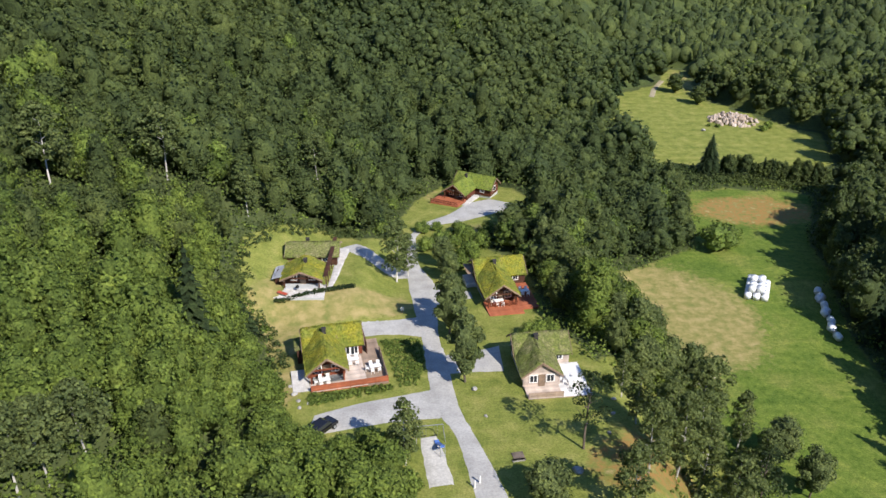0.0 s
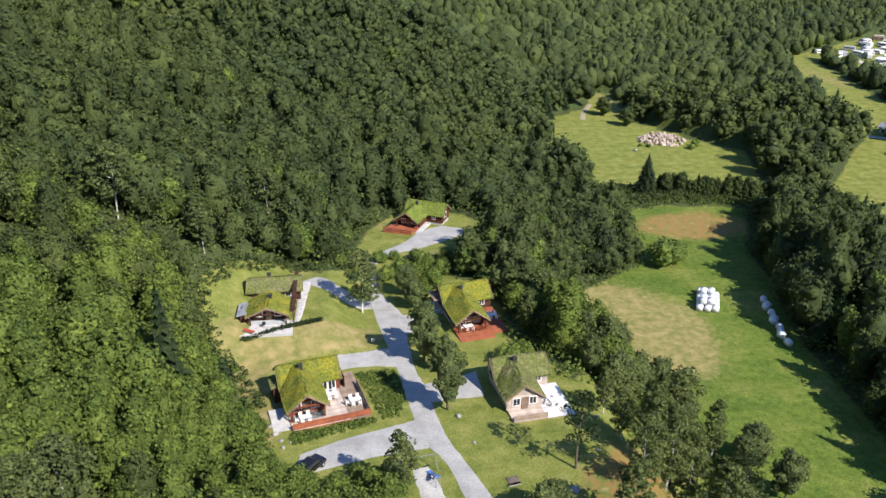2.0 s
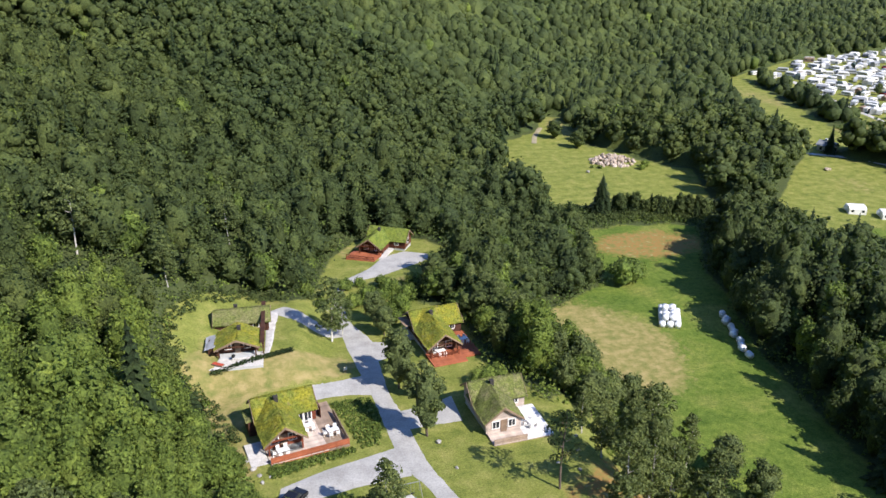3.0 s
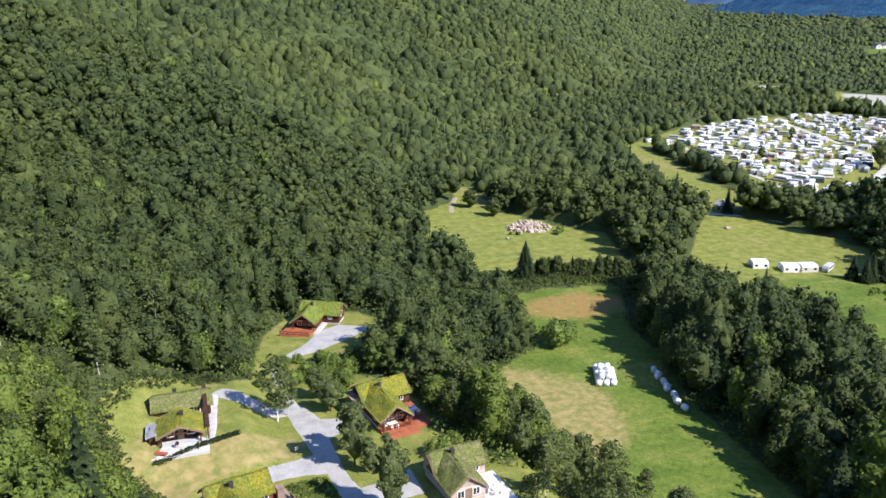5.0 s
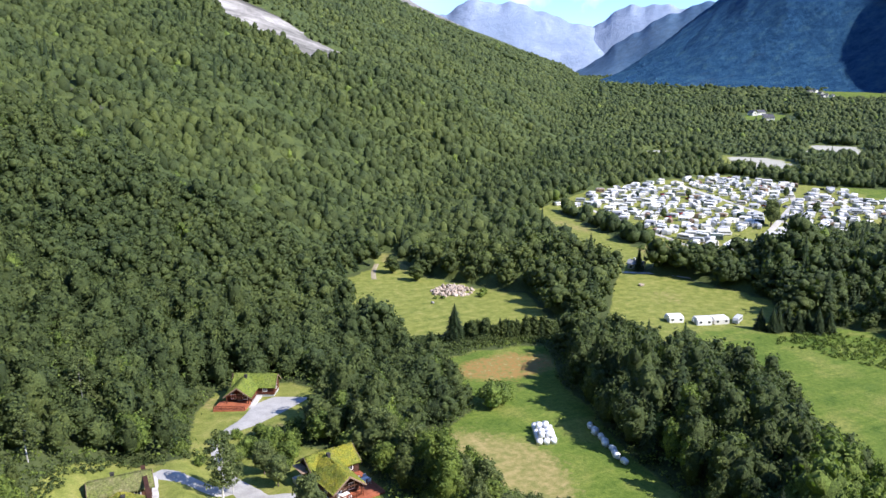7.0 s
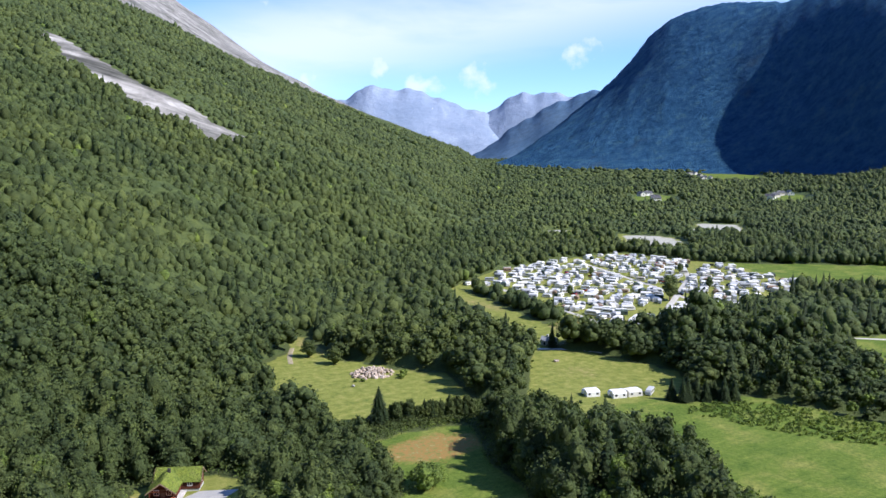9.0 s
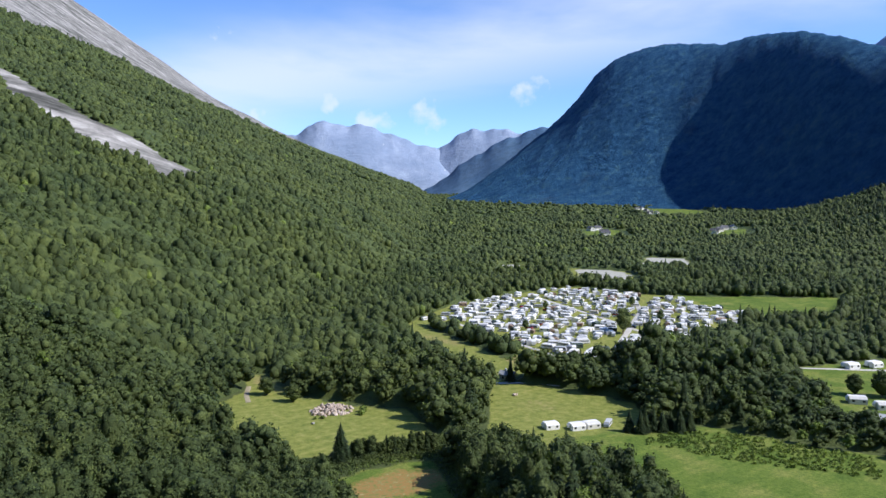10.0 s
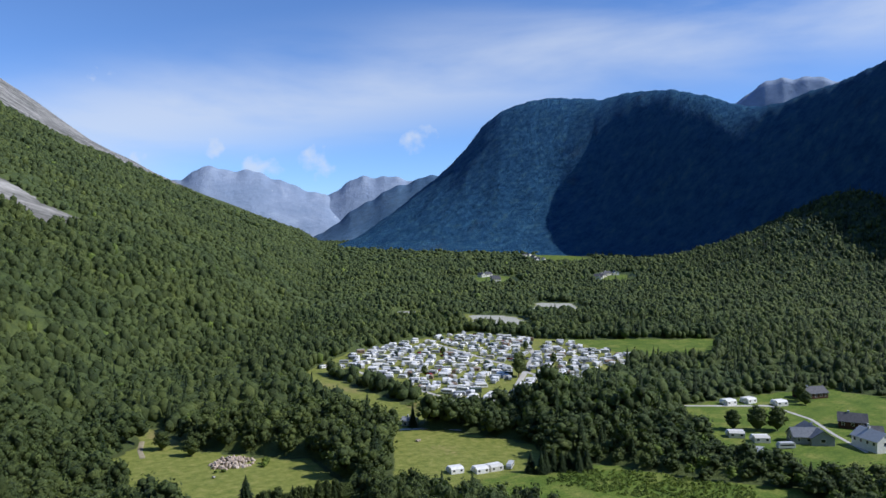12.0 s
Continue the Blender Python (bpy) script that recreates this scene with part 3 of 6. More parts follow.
ribbon("upper_drive", "-19.8,130.2 -16.5,126.1 -10.9,122.1 -6.5,122.5", "-16.7,132.6 -13.5,130.1 -8.5,126.9 -6.2,126.1", GRAVEL, "grey gravel drive to the twin-roofed cabin", "road", 0.075)
ribbon("turnout", "-3.4,120.5 0.5,119.6 4.2,117.2", "-2.6,110.5 1.2,113.2 4.6,114.4", GRAVEL, "grey gravel turning place beside the lane", "road", 0.075)
ribbon("sand_pit", "-3.3,74.6 -2.9,71.5 -2.5,68.5 -2.0,65.5", "-0.9,75.3 -0.2,72.5 0.6,69.5 1.3,66.2", SAND, "pale sand play area with a slide", "play area", 0.10)
ribbon("meadow_path", "75.5,284 79,295 85,307", "77.6,283.4 81.2,294.4 87,306", EARTH, "pale sandy path at the top of the meadow", "path", 0.10)
ribbon("field_track", "170,250 185,240 193,225 199,204", "170.5,252.5 186.5,242 195.5,226 201.5,204", SAND, "pale gravel track along the field edge", "road", 0.12)
ribbon("camp_track", "226,270 232,320 240,372 285,405", "229,270 235,320 243,370 287,402", SAND, "pale gravel track through the caravan site", "road", 0.14)
ribbon("camp_road", "240,250 300,290 360,330 410,380", "242.5,247 302.5,287 362.5,327 412.5,377", SAND, "pale gravel road between the caravans", "road", 0.14)
ribbon("camp_lane", "300,265 320,320 340,390 350,425", "303,264 323,319 343,389 353,424", SAND, "pale gravel lane between the caravans", "road", 0.16)
ribbon("hamlet_road", "300,186 330,158 318,135 300,120 280,100", "301,188 333.5,159.5 320,134 302,119 281.5,99", SAND, "pale gravel road between the houses", "road", 0.14)


# ---- mountains across and up the valley ----
def profile(points, a):
    p = np.array([[float(c) for c in q.split(":")] for q in points.split()])
    return np.interp(a, p[:, 0], p[:, 1])


def ridge(a):
    """Elevation of the skyline of the big mountain by azimuth, in degrees."""
    e = profile("36.5:-.6 37.5:.05 40.8:2.43 43.7:4.73 45.2:6.1 46.2:7.2 47.1:8.5 48.3:9.4 49.3:9.9 50.4:10.23 52.4:10.47 54:10.38 55.7:10.25 57.7:10.6 59.4:10.75 60.8:10.7 63.1:10.14 64.9:9.5 66.4:9.15 68.2:9.5 70.2:10.2 71.9:10.7 74.1:11.6 90:13 120:12 150:8 175:4", a)
    return e + .03 * np.sin(a * 2.1) + .025 * np.sin(a * 5.7 + 1) + .02 * np.sin(a * 13.1)


def broad_crest(top, u, width):
    """The notches of a skyline die out down the slope."""
    k = np.exp(-np.linspace(-2, 2, 2 * width + 1) ** 2)
    pad = np.pad(top[0], width, mode="edge")
    soft = np.convolve(pad, k / k.sum(), mode="valid")[None]
    w = smooth(.70, 1.0, u)
    return top * w + np.minimum(soft, top + 60) * (1 - w)


def build_mountain_mesh():
    a = np.r_[36.5:78:0.16, 78:175:2.0]
    u = np.linspace(0, 1.5, 100)
    A, U = np.meshgrid(a, u)
    wall = np.sin(np.radians(np.clip(A - 33.5, 3, 90)))
    near = ((wall / 900) ** 8 + (1 / 2250) ** 8) ** (-1 / 8)
    crest = ((wall / 1290) ** 8 + (1 / 3500) ** 8) ** (-1 / 8)
    r = near + (crest - near) * U
    x, y = r * np.sin(np.radians(A)) - 38, r * np.cos(np.radians(A)) + 2
    base = .022 * np.maximum(.62 * x + .78 * y - 260, 0)
    top = broad_crest(np.tan(np.radians(ridge(A))) * crest + 80, U, 24)
    rise = np.where(U < 1, .25 * U + .75 * (U * U * (3 - 2 * U)), 1 - .55 * np.maximum(U - 1, 0) ** 1.2)
    rough = (fractal(x * .005, y * .005, 2.0) * 15 + fractal(x * .02, y * .02, 5.0) * 7) * np.sin(np.pi * np.clip(U / 1.25, 0, 1)) * np.clip(1.25 - U, 0, 1)
    z = base - 12 + np.maximum(top - base + 12, 6) * rise + rough
    n, m = x.shape
    i = np.arange(n * m).reshape(n, m)
    quads = np.stack([i[:-1, :-1], i[:-1, 1:], i[1:, 1:], i[1:, :-1]], -1).reshape(-1, 4)
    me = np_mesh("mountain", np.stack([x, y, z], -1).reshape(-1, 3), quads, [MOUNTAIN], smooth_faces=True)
    tagged(new("mountain", me), "steep wooded mountain in shade across the valley, tinted blue for haze", "mountain", kind="structure")


def build_far_peaks(name, points, dist, depth, label, seed, mat=FARPEAK):
    a = np.linspace(*[float(q.split(":")[0]) for q in (points.split()[0], points.split()[-1])], 150)
    u = np.linspace(0, 1.25, 26)
    A, U = np.meshgrid(a, u)
    r = dist + depth * U
    x, y = r * np.sin(np.radians(A)) - 38, r * np.cos(np.radians(A)) + 2
    top = broad_crest(np.tan(np.radians(profile(points, A) + .09 * np.sin(A * 2.3 + seed) + .05 * np.sin(A * 5.1))) * (dist + depth) + 80, U, 16)
    rise = np.where(U < 1, U * (1.3 - .3 * U), 1 - (U - 1))
    z = 40 + (top - 40) * rise + fractal(x * .004, y * .004, seed) * 13 * np.sin(np.pi * np.clip(U, 0, 1))
    n, m = x.shape
    i = np.arange(n * m).reshape(n, m)
    quads = np.stack([i[:-1, :-1], i[:-1, 1:], i[1:, 1:], i[1:, :-1]], -1).reshape(-1, 4)
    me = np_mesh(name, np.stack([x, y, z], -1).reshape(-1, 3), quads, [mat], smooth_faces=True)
    tagged(new(name, me), label, "mountain", kind="structure")


build_mountain_mesh()
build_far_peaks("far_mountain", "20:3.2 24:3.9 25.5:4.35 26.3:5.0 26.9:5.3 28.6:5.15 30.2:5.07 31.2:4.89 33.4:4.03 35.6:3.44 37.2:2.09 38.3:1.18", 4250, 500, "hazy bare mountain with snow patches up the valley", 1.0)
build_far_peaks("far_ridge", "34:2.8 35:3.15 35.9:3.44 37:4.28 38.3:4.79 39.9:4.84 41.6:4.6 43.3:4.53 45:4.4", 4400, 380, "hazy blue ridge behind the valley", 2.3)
build_far_peaks("middle_ridge", "34:-.3 35:.42 36.6:1.58 38.7:3.05 40.8:4.1 42.5:4.69 43.9:4.94 45.5:5.2", 3700, 450, "wooded ridge closing the valley, tinted blue for haze", 3.1, RIDGE)
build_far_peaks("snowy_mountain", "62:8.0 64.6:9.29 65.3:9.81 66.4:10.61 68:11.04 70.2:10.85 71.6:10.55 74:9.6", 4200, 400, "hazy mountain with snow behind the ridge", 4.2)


# ---- trees ----



def ico(level):
    bm = bmesh.new()
    bmesh.ops.create_icosphere(bm, subdivisions=level, radius=1.0)
    bm.verts.ensure_lookup_table()
    v = np.array([q.co[:] for q in bm.verts])
    f = np.array([[q.index for q in p.verts] for p in bm.faces])
    bm.free()
    return v, f


ICO1, ICO2, ICO3 = ico(1), ico(2), ico(3)


def leaf_cards(rng, centres, radii, count, size, squash=1.0, outward=None):
    """Leaf clumps standing out from lobes: small folded quads, each an island of its own."""
    V, F = [], []
    for i, (c, r) in enumerate(zip(centres, radii)):
        d = rng.normal(size=(count, 3)); d /= np.linalg.norm(d, axis=1)[:, None]
        if outward is not None:
            d = d + .75 * outward[i]; d /= np.linalg.norm(d, axis=1)[:, None] + 1e-6
        d[:, 2] = np.where(d[:, 2] < -.35, -d[:, 2], d[:, 2])
        p = c + d * r * rng.uniform(.78, 1.22, (count, 1)) * [1, 1, squash]
        nrm = d + rng.normal(0, .48, (count, 3)); nrm /= np.linalg.norm(nrm, axis=1)[:, None]
        a = np.cross(nrm, rng.normal(size=(count, 3))); a /= np.linalg.norm(a, axis=1)[:, None]
        b = np.cross(nrm, a)
        s = size * rng.uniform(.6, 1.35, (count, 1))
        q = np.stack([p - a * s, p - b * s * .75 + nrm * s * .15, p + a * s, p + b * s * .75 + nrm * s * .15], 1)
        n = 4 * count * len(V)
        V.append(q.reshape(-1, 3))
        k = n + 4 * np.arange(count)[:, None]
        F.append(np.concatenate([k + [0, 1, 3], k + [1, 2, 3]], 0))
    return np.concatenate(V), np.concatenate(F)


def crown_arrays(rng, h, r, base, lobes, cards, size, core=ICO1, slim=1.0, point=.30):
    """A broadleaf crown: boughs heaped over a dome, a leafy body inside, clumps of leaves outside."""
    half = (h - base) / 2
    C, Rr, out = [], [], []
    for k in range(lobes):
        w = 1 - 1.5 * (k + .5) / lobes if lobes > 1 else 0
        ang = k * 2.399 + rng.uniform(-.4, .4)
        d = np.array((math.sqrt(max(0, 1 - w * w)) * math.cos(ang), math.sqrt(max(0, 1 - w * w)) * math.sin(ang), w))
        q = r * rng.uniform(.36, .56) * (1.0 if lobes > 8 else 1.22 if lobes > 2 else 1.8) * slim
        egg = 1 - point * .55 * max(w, 0) ** 1.3
        reach = max(r - .62 * q, .1) * rng.uniform(.78, 1.05)
        C.append((d[0] * reach * egg, d[1] * reach * egg, base + half * .92 + d[2] * (half - .45 * q) * rng.uniform(.9, 1.06)))
        Rr.append(q); out.append(d)
    C, Rr, out = np.array(C), np.array(Rr), np.array(out)
    V, F, n = [], [], 0
    if lobes > 9:
        w = ICO2[0] * [r * .74, r * .74, half * .84] * (1 + rng.normal(0, .07, (len(ICO2[0]), 1))) + [0, 0, base + half * .95]
        V.append(w); F.append(ICO2[1]); n = len(w)
    for c, q in zip(C, Rr):
        w = core[0] * q * [1, 1, .95] * .76 * (1 + rng.normal(0, .12, (len(core[0]), 1)).clip(-.25, .25))
        V.append(w + c); F.append(core[1] + n); n += len(w)
    if cards:
        lv, lf = leaf_cards(rng, C, Rr, cards, size, 1.0, out)
        V.append(lv); F.append(lf + n)
    return np.concatenate(V), np.concatenate(F)


def spruce_arrays(rng, h, r, tiers, arms, size):
    """A conifer: drooping boughs in tiers round a thin core."""
    V, F, n = [], [], 0
    core = np.array([[.55 * r * math.cos(a), .55 * r * math.sin(a), .06 * h] for a in np.arange(5) * 1.2566] + [[0, 0, h]])
    V.append(core); F.append(np.array([[i, (i + 1) % 5, 5] for i in range(5)])); n = 6
    for k in range(tiers):
        u = k / tiers
        z, w = h * (.07 + .90 * u), r * (1 - u) ** .85 + .12
        m = max(4, int(arms * (1 - .6 * u)))
        a = np.arange(m) * 6.2832 / m + rng.uniform(0, 6)
        w2 = w * rng.uniform(.75, 1.15, m)
        d = np.stack([np.cos(a), np.sin(a), 0 * a], -1); t = np.stack([-np.sin(a), np.cos(a), 0 * a], -1)
        up = np.array([0, 0, 1.0])
        width = (w2 * .42 + size * .4)[:, None]
        p0 = d * (w2 * .1)[:, None] + up * (z + .10 * h / tiers * 3)
        mid = d * (w2 * .62)[:, None] + up * z
        tip = d * w2[:, None] + up * (z - .18 * w2[:, None] - .05)
        q = np.stack([p0, mid - t * width * .5, tip, mid + t * width * .5], 1)
        V.append(q.reshape(-1, 3))
        b = n + 4 * np.arange(m)[:, None]
        F.append(np.concatenate([b + [0, 1, 3], b + [1, 2, 3]], 0)); n += 4 * m
    return np.concatenate(V), np.concatenate(F)


def scatter(name, templates, pos, yaw, size, mat, label, category="forest"):
    """One joined mesh of many trees, from a few shapes turned and scaled."""
    V, F, n = [], [], 0
    which = np.arange(len(pos)) % len(templates)
    for k, (tv, tf) in enumerate(templates):
        sel = which == k
        if not sel.any():
            continue
        c, s = np.cos(yaw[sel])[:, None], np.sin(yaw[sel])[:, None]
        g = size[sel]
        x = (tv[None, :, 0] * c - tv[None, :, 1] * s) * g[:, :1] + pos[sel, :1]
        y = (tv[None, :, 0] * s + tv[None, :, 1] * c) * g[:, :1] + pos[sel, 1:2]
        z = tv[None, :, 2] * g[:, 1:2] + pos[sel, 2:3]
        V.append(np.stack([x, y, z], -1).reshape(-1, 3))
        m = sel.sum()
        F.append((tf[None] + (np.arange(m) * len(tv))[:, None, None]).reshape(-1, 3) + n)
        n += m * len(tv)
    ob = new(name, np_mesh(name, np.concatenate(V), np.concatenate(F), [mat], smooth_faces=True))
    return tagged(ob, label, category, kind="stuff")


def spread(rng, spacing, x0, x1, y0, y1, keep):
    """Jittered places on a lattice, filtered by keep(x, y)."""
    cx, cy, half = (x0 + x1) / 2, (y0 + y1) / 2, math.hypot(x1 - x0, y1 - y0) / 2
    gx, gy = np.meshgrid(np.arange(-half, half, spacing), np.arange(-half, half, spacing * .87))
    gx = gx + (np.arange(gx.shape[0]) % 2)[:, None] * spacing * .5
    gx = (gx + rng.uniform(-.62, .62, gx.shape) * spacing).ravel()
    gy = (gy + rng.uniform(-.62, .62, gy.shape) * spacing).ravel()
    x, y = cx + .848 * gx - .530 * gy, cy + .530 * gx + .848 * gy
    k = (x > x0) & (x < x1) & (y > y0) & (y < y1)
    x, y = x[k], y[k]
    k = keep(x, y)
    return x[k], y[k]


def wooded(x, y, margin=1.7):
    free = np.max([inside(p, x, y) for p in (*OPEN, STRIP)] + [inside(p, x, y) + .9 for p in GAPS[1:]], axis=0)
    bars = np.max([inside(p, x, y) for p in BARS], axis=0)
    margin = margin - 1.5 * smooth(60, 68, x) * (1 - smooth(140, 160, y))
    return (free < -margin) & (bars < -5) & (np.max([inside(p, x, y) for p in FARMS], axis=0) < -10) & (bare_rock(x, y) < .3 + .5 * np.random.default_rng(2).uniform(size=np.shape(x)))


def in_view(x, y):
    """The wedge of land that the valley opens to, seen from the terrace above the lane."""
    a, q = np.degrees(np.arctan2(x + 20, y)), far_from_eye(x, y)
    least = np.interp(a, [-40, 30, 40, 47, 53, 62, 74, 80], [50, 50, 60, 84, 104, 136, 190, 240])
    most = np.interp(a, [-40, -22, -12, 0, 12, 20], [330, 430, 620, 1000, 2400, 5000])
    return (a > -37) & (a < 78) & (q > least) & (q < most)


def far_from_eye(x, y):
    return np.hypot(x + 20, y)


rng = np.random.default_rng(11)
BROAD = [crown_arrays(rng, 10 + rng.uniform(-1.4, 1.4), rng.uniform(2.5, 3.4), .9, 15, 58, .22, ICO1, point=rng.uniform(.1, .7)) for _ in range(9)]
BROAD_NEXT = [crown_arrays(rng, 10 + rng.uniform(-1.4, 1.4), rng.uniform(2.7, 3.6), 1.2, 12, 22, .31, ICO1, point=rng.uniform(.1, .7)) for _ in range(9)]
BROAD_MID = [crown_arrays(rng, 9.6 + rng.uniform(-1.4, 1.4), rng.uniform(2.8, 3.7), 1.5, 8, 8, .50, ICO1, point=rng.uniform(.1, .6)) for _ in range(8)]
UPRIGHT = [crown_arrays(rng, 12.2 + rng.uniform(-1, 1), rng.uniform(1.9, 2.4), .9, 14, 54, .21, ICO1, point=.75) for _ in range(4)]
UPRIGHT_NEXT = [crown_arrays(rng, 12.0 + rng.uniform(-1, 1), rng.uniform(2.0, 2.5), 1.2, 10, 22, .31, ICO1, point=.75) for _ in range(4)]


def far_crown(h, r, cards):
    """A small crown of the far wood: an uneven pointed dome with a few clumps standing out."""
    v = ICO1[0] * (1 + rng.normal(0, .14, (12, 1)))
    v = v * [r, r, h / 2] * (1 - .12 * np.clip(v[:, 2:], 0, 1)) + [0, 0, h / 2]
    if not cards:
        return v, ICO1[1]
    up = np.array([[0, 0, .5]])
    lv, lf = leaf_cards(rng, np.array([[0, 0, h * .55]]), np.array([r * .95]), cards, .6, h / r * .42, up)
    return np.concatenate([v, lv]), np.concatenate([ICO1[1], lf + len(v)])


BROAD_FAR = [far_crown(7.8 + rng.uniform(-1.5, 2), rng.uniform(2.2, 3.2), 13) for _ in range(11)]
FLAT_FAR = [far_crown(7.6 + rng.uniform(-1.5, 2.5), rng.uniform(2.4, 3.5), 0) for _ in range(11)]
SPRUCE = [spruce_arrays(rng, 12 + rng.uniform(-1.5, 1.5), 3.0, 14, 12, .7) for _ in range(4)]
SPRUCE_FAR = [spruce_arrays(rng, 11.5, 3.0, 5, 6, .8) for _ in range(3)]


def darkwood(x, y):
    """Where spruces stand thick: the valley floor strip and the north of it."""
    flat = 1 - smooth(0, 60, foot_distance(x, y))
    return .02 + .05 * smooth(40, 110, x) * flat + .10 * smooth(210, 300, x) * smooth(-60, 120, .62 * x + 130 - y) * flat + .25 * firs(x, y)


def firs(x, y):
    """The dark spruce hill at the mouth of the side valley."""
    return smooth(1000, 1250, x) * (1 - smooth(620, 800, y))


def young(x, y):
    """Share of light young alder and birch: along the foot of the slope and the yard."""
    d = foot_distance(x, y)
    return .015 + .60 * (1.5 - .6 * smooth(68, 92, y)) * (1 - smooth(25, 85, d)) * (1 - smooth(75, 150, y)) + .14 * (1 - smooth(10, 45, np.abs(d - 20))) * (1 - smooth(150, 200, y)) + .30 * smooth(12, 18, x) * (1 - smooth(46, 54, x)) * (1 - smooth(150, 190, y))


def plant(name, label, x, y, lots, conifers, lo, hi, tall):
    n = len(x)
    z = height(x, y) - .3
    pos = np.stack([x, y, z], -1)
    s = rng.uniform(lo, hi, n) * (1 + .20 * fractal(x * .06, y * .06, 5.0)).clip(.7, 1.35)
    size = np.stack([s * rng.uniform(.88, 1.15, n), s * tall * rng.uniform(.85, 1.2, n)], -1)
    yaw = rng.uniform(0, 6.28, n)
    size[:, 0] *= np.sqrt(np.maximum(tall, .6))
    con = rng.uniform(0, 1, n) < darkwood(x, y)
    fresh = ~con & (rng.uniform(0, 1, n) < young(x, y) * (1 + 1.2 * fractal(x * .05, y * .05, 7.0)))
    old = ~con & ~fresh
    scatter(name, lots, pos[old], yaw[old], size[old], LEAF, label)
    if fresh.any():
        scatter("young_" + name, lots, pos[fresh], yaw[fresh], size[fresh] * .9, LEAF_BUSH, "light green young trees in " + label)
    if con.any():
        scatter("conifer_" + name, conifers, pos[con], yaw[con], size[con], NEEDLE, "dark spruces among " + label)


def tallness(x, y):
    """How far the trees stand above or below the common height; lower along the edges of the wood."""
    flat = 1 - smooth(-20, 20, foot_distance(x, y))
    free = np.max([inside(p, x, y) for p in OPEN], axis=0)
    t = (1 + (.10 + .30 * (1 - smooth(88, 108, x))) * smooth(62, 80, x) * flat * (1 - smooth(150, 190, x)) * (1 - smooth(195, 225, y)) - .35 * smooth(170, 215, x) * (1 - smooth(130, 165, y))
         - .62 * smooth(186, 194, y) * (1 - smooth(212, 222, y)) * smooth(56, 62, x) * (1 - smooth(104, 110, x)) + .40 * smooth(205, 225, x) * smooth(165, 190, y) * (1 - smooth(285, 310, x)) * (1 - smooth(225, 240, y)))
    t = t * (1 - .30 * smooth(100, 115, x) * (1 - smooth(152, 162, x)) * smooth(135, 155, y) * (1 - smooth(200, 210, y)))
    low = .42 - .26 * smooth(58, 70, x) * (1 - smooth(145, 165, y)) - .34 * smooth(200, 215, y)
    return t * (1 - low * (1 - smooth(1.5, 10, -free)))


def build_understory(name, label, mat, pick, tall, r0, r1):
    """The closed roof of leaves and young growth between the crowns, falling to the ground at the edges of the wood."""
    r = np.random.default_rng(23)
    A, R = np.meshgrid(np.radians(np.arange(-38, 80, .55)), r0 * (r1 / r0) ** np.linspace(0, 1, int(math.log(r1 / r0) / .0102)))
    A, R = A + np.radians(r.uniform(-.22, .22, A.shape)), R * (1 + r.uniform(-.004, .004, R.shape))
    x, y = R * np.sin(A) - 20, R * np.cos(A)
    free = np.max([inside(p, x, y) for p in OPEN], axis=0)
    gap = np.max([inside(p, x, y) for p in GAPS], axis=0)
    h = (tall - 1.0 * smooth(450, 800, R)) * tallness(x, y) * smooth(2.5, 8.5, -free) * (1 - smooth(.15, .5, bare_rock(x, y))) * (1 - .55 * smooth(-1, 2, gap))
    h *= 1 + .22 * fractal(x * .09, y * .09, 2.0)
    ok = (h > .25) & pick(x, y) & in_view(x, y)
    rough = smooth(400, 800, R)
    z = height(x, y) + h * (1 + r.uniform(-1, 1, h.shape) * (.25 + .3 * rough)) - .4
    n, m = x.shape
    i = np.arange(n * m).reshape(n, m)
    q = np.stack([i[:-1, :-1], i[:-1, 1:], i[1:, 1:], i[1:, :-1]], -1).reshape(-1, 4)
    q = q[ok.ravel()[q].any(axis=1)]
    tris = np.concatenate([q[:, [0, 1, 2]], q[:, [0, 2, 3]]])
    used, back = np.unique(tris, return_inverse=True)
    P = np.stack([x, y, z], -1).reshape(-1, 3)[used]
    ob = new(name, np_mesh(name, P, back.reshape(-1, 3), [mat], smooth_faces=True))
    tagged(ob, label, "forest", kind="stuff")


def build_undergrowth():
    """Bushes and lower boughs between the near trees."""
    r = np.random.default_rng(31)
    x, y = spread(r, 1.6, -150, 200, 28, 250, lambda x, y: (np.max([inside(p, x, y) for p in OPEN], axis=0) < -.3) & (bare_rock(x, y) < .4) & (far_from_eye(x, y) < 240) & in_view(x, y))
    free = np.max([inside(p, x, y) for p in OPEN], axis=0)
    gap = np.max([inside(p, x, y) for p in GAPS], axis=0)
    top = (.5 + 4.6 * smooth(0, 7, -free)) * tallness(x, y) * (1 - .72 * smooth(-2.5, 0, gap))
    C = np.stack([x, y, height(x, y) + top * r.uniform(.55, 1.25, len(x))], -1)
    fresh = r.uniform(0, 1, len(x)) < young(x, y) + .25 * (free > -4)
    for name, k, mat, label in (("undergrowth", ~fresh, LEAF, "leafy undergrowth between the near trees"), ("young_undergrowth", fresh, LEAF_BUSH, "light green undergrowth along the foot of the slope")):
        v, f = leaf_cards(r, C[k], r.uniform(.9, 1.8, k.sum()), 13, .28)
        tagged(new(name, np_mesh(name, v, f, [mat])), label, "undergrowth", kind="stuff")


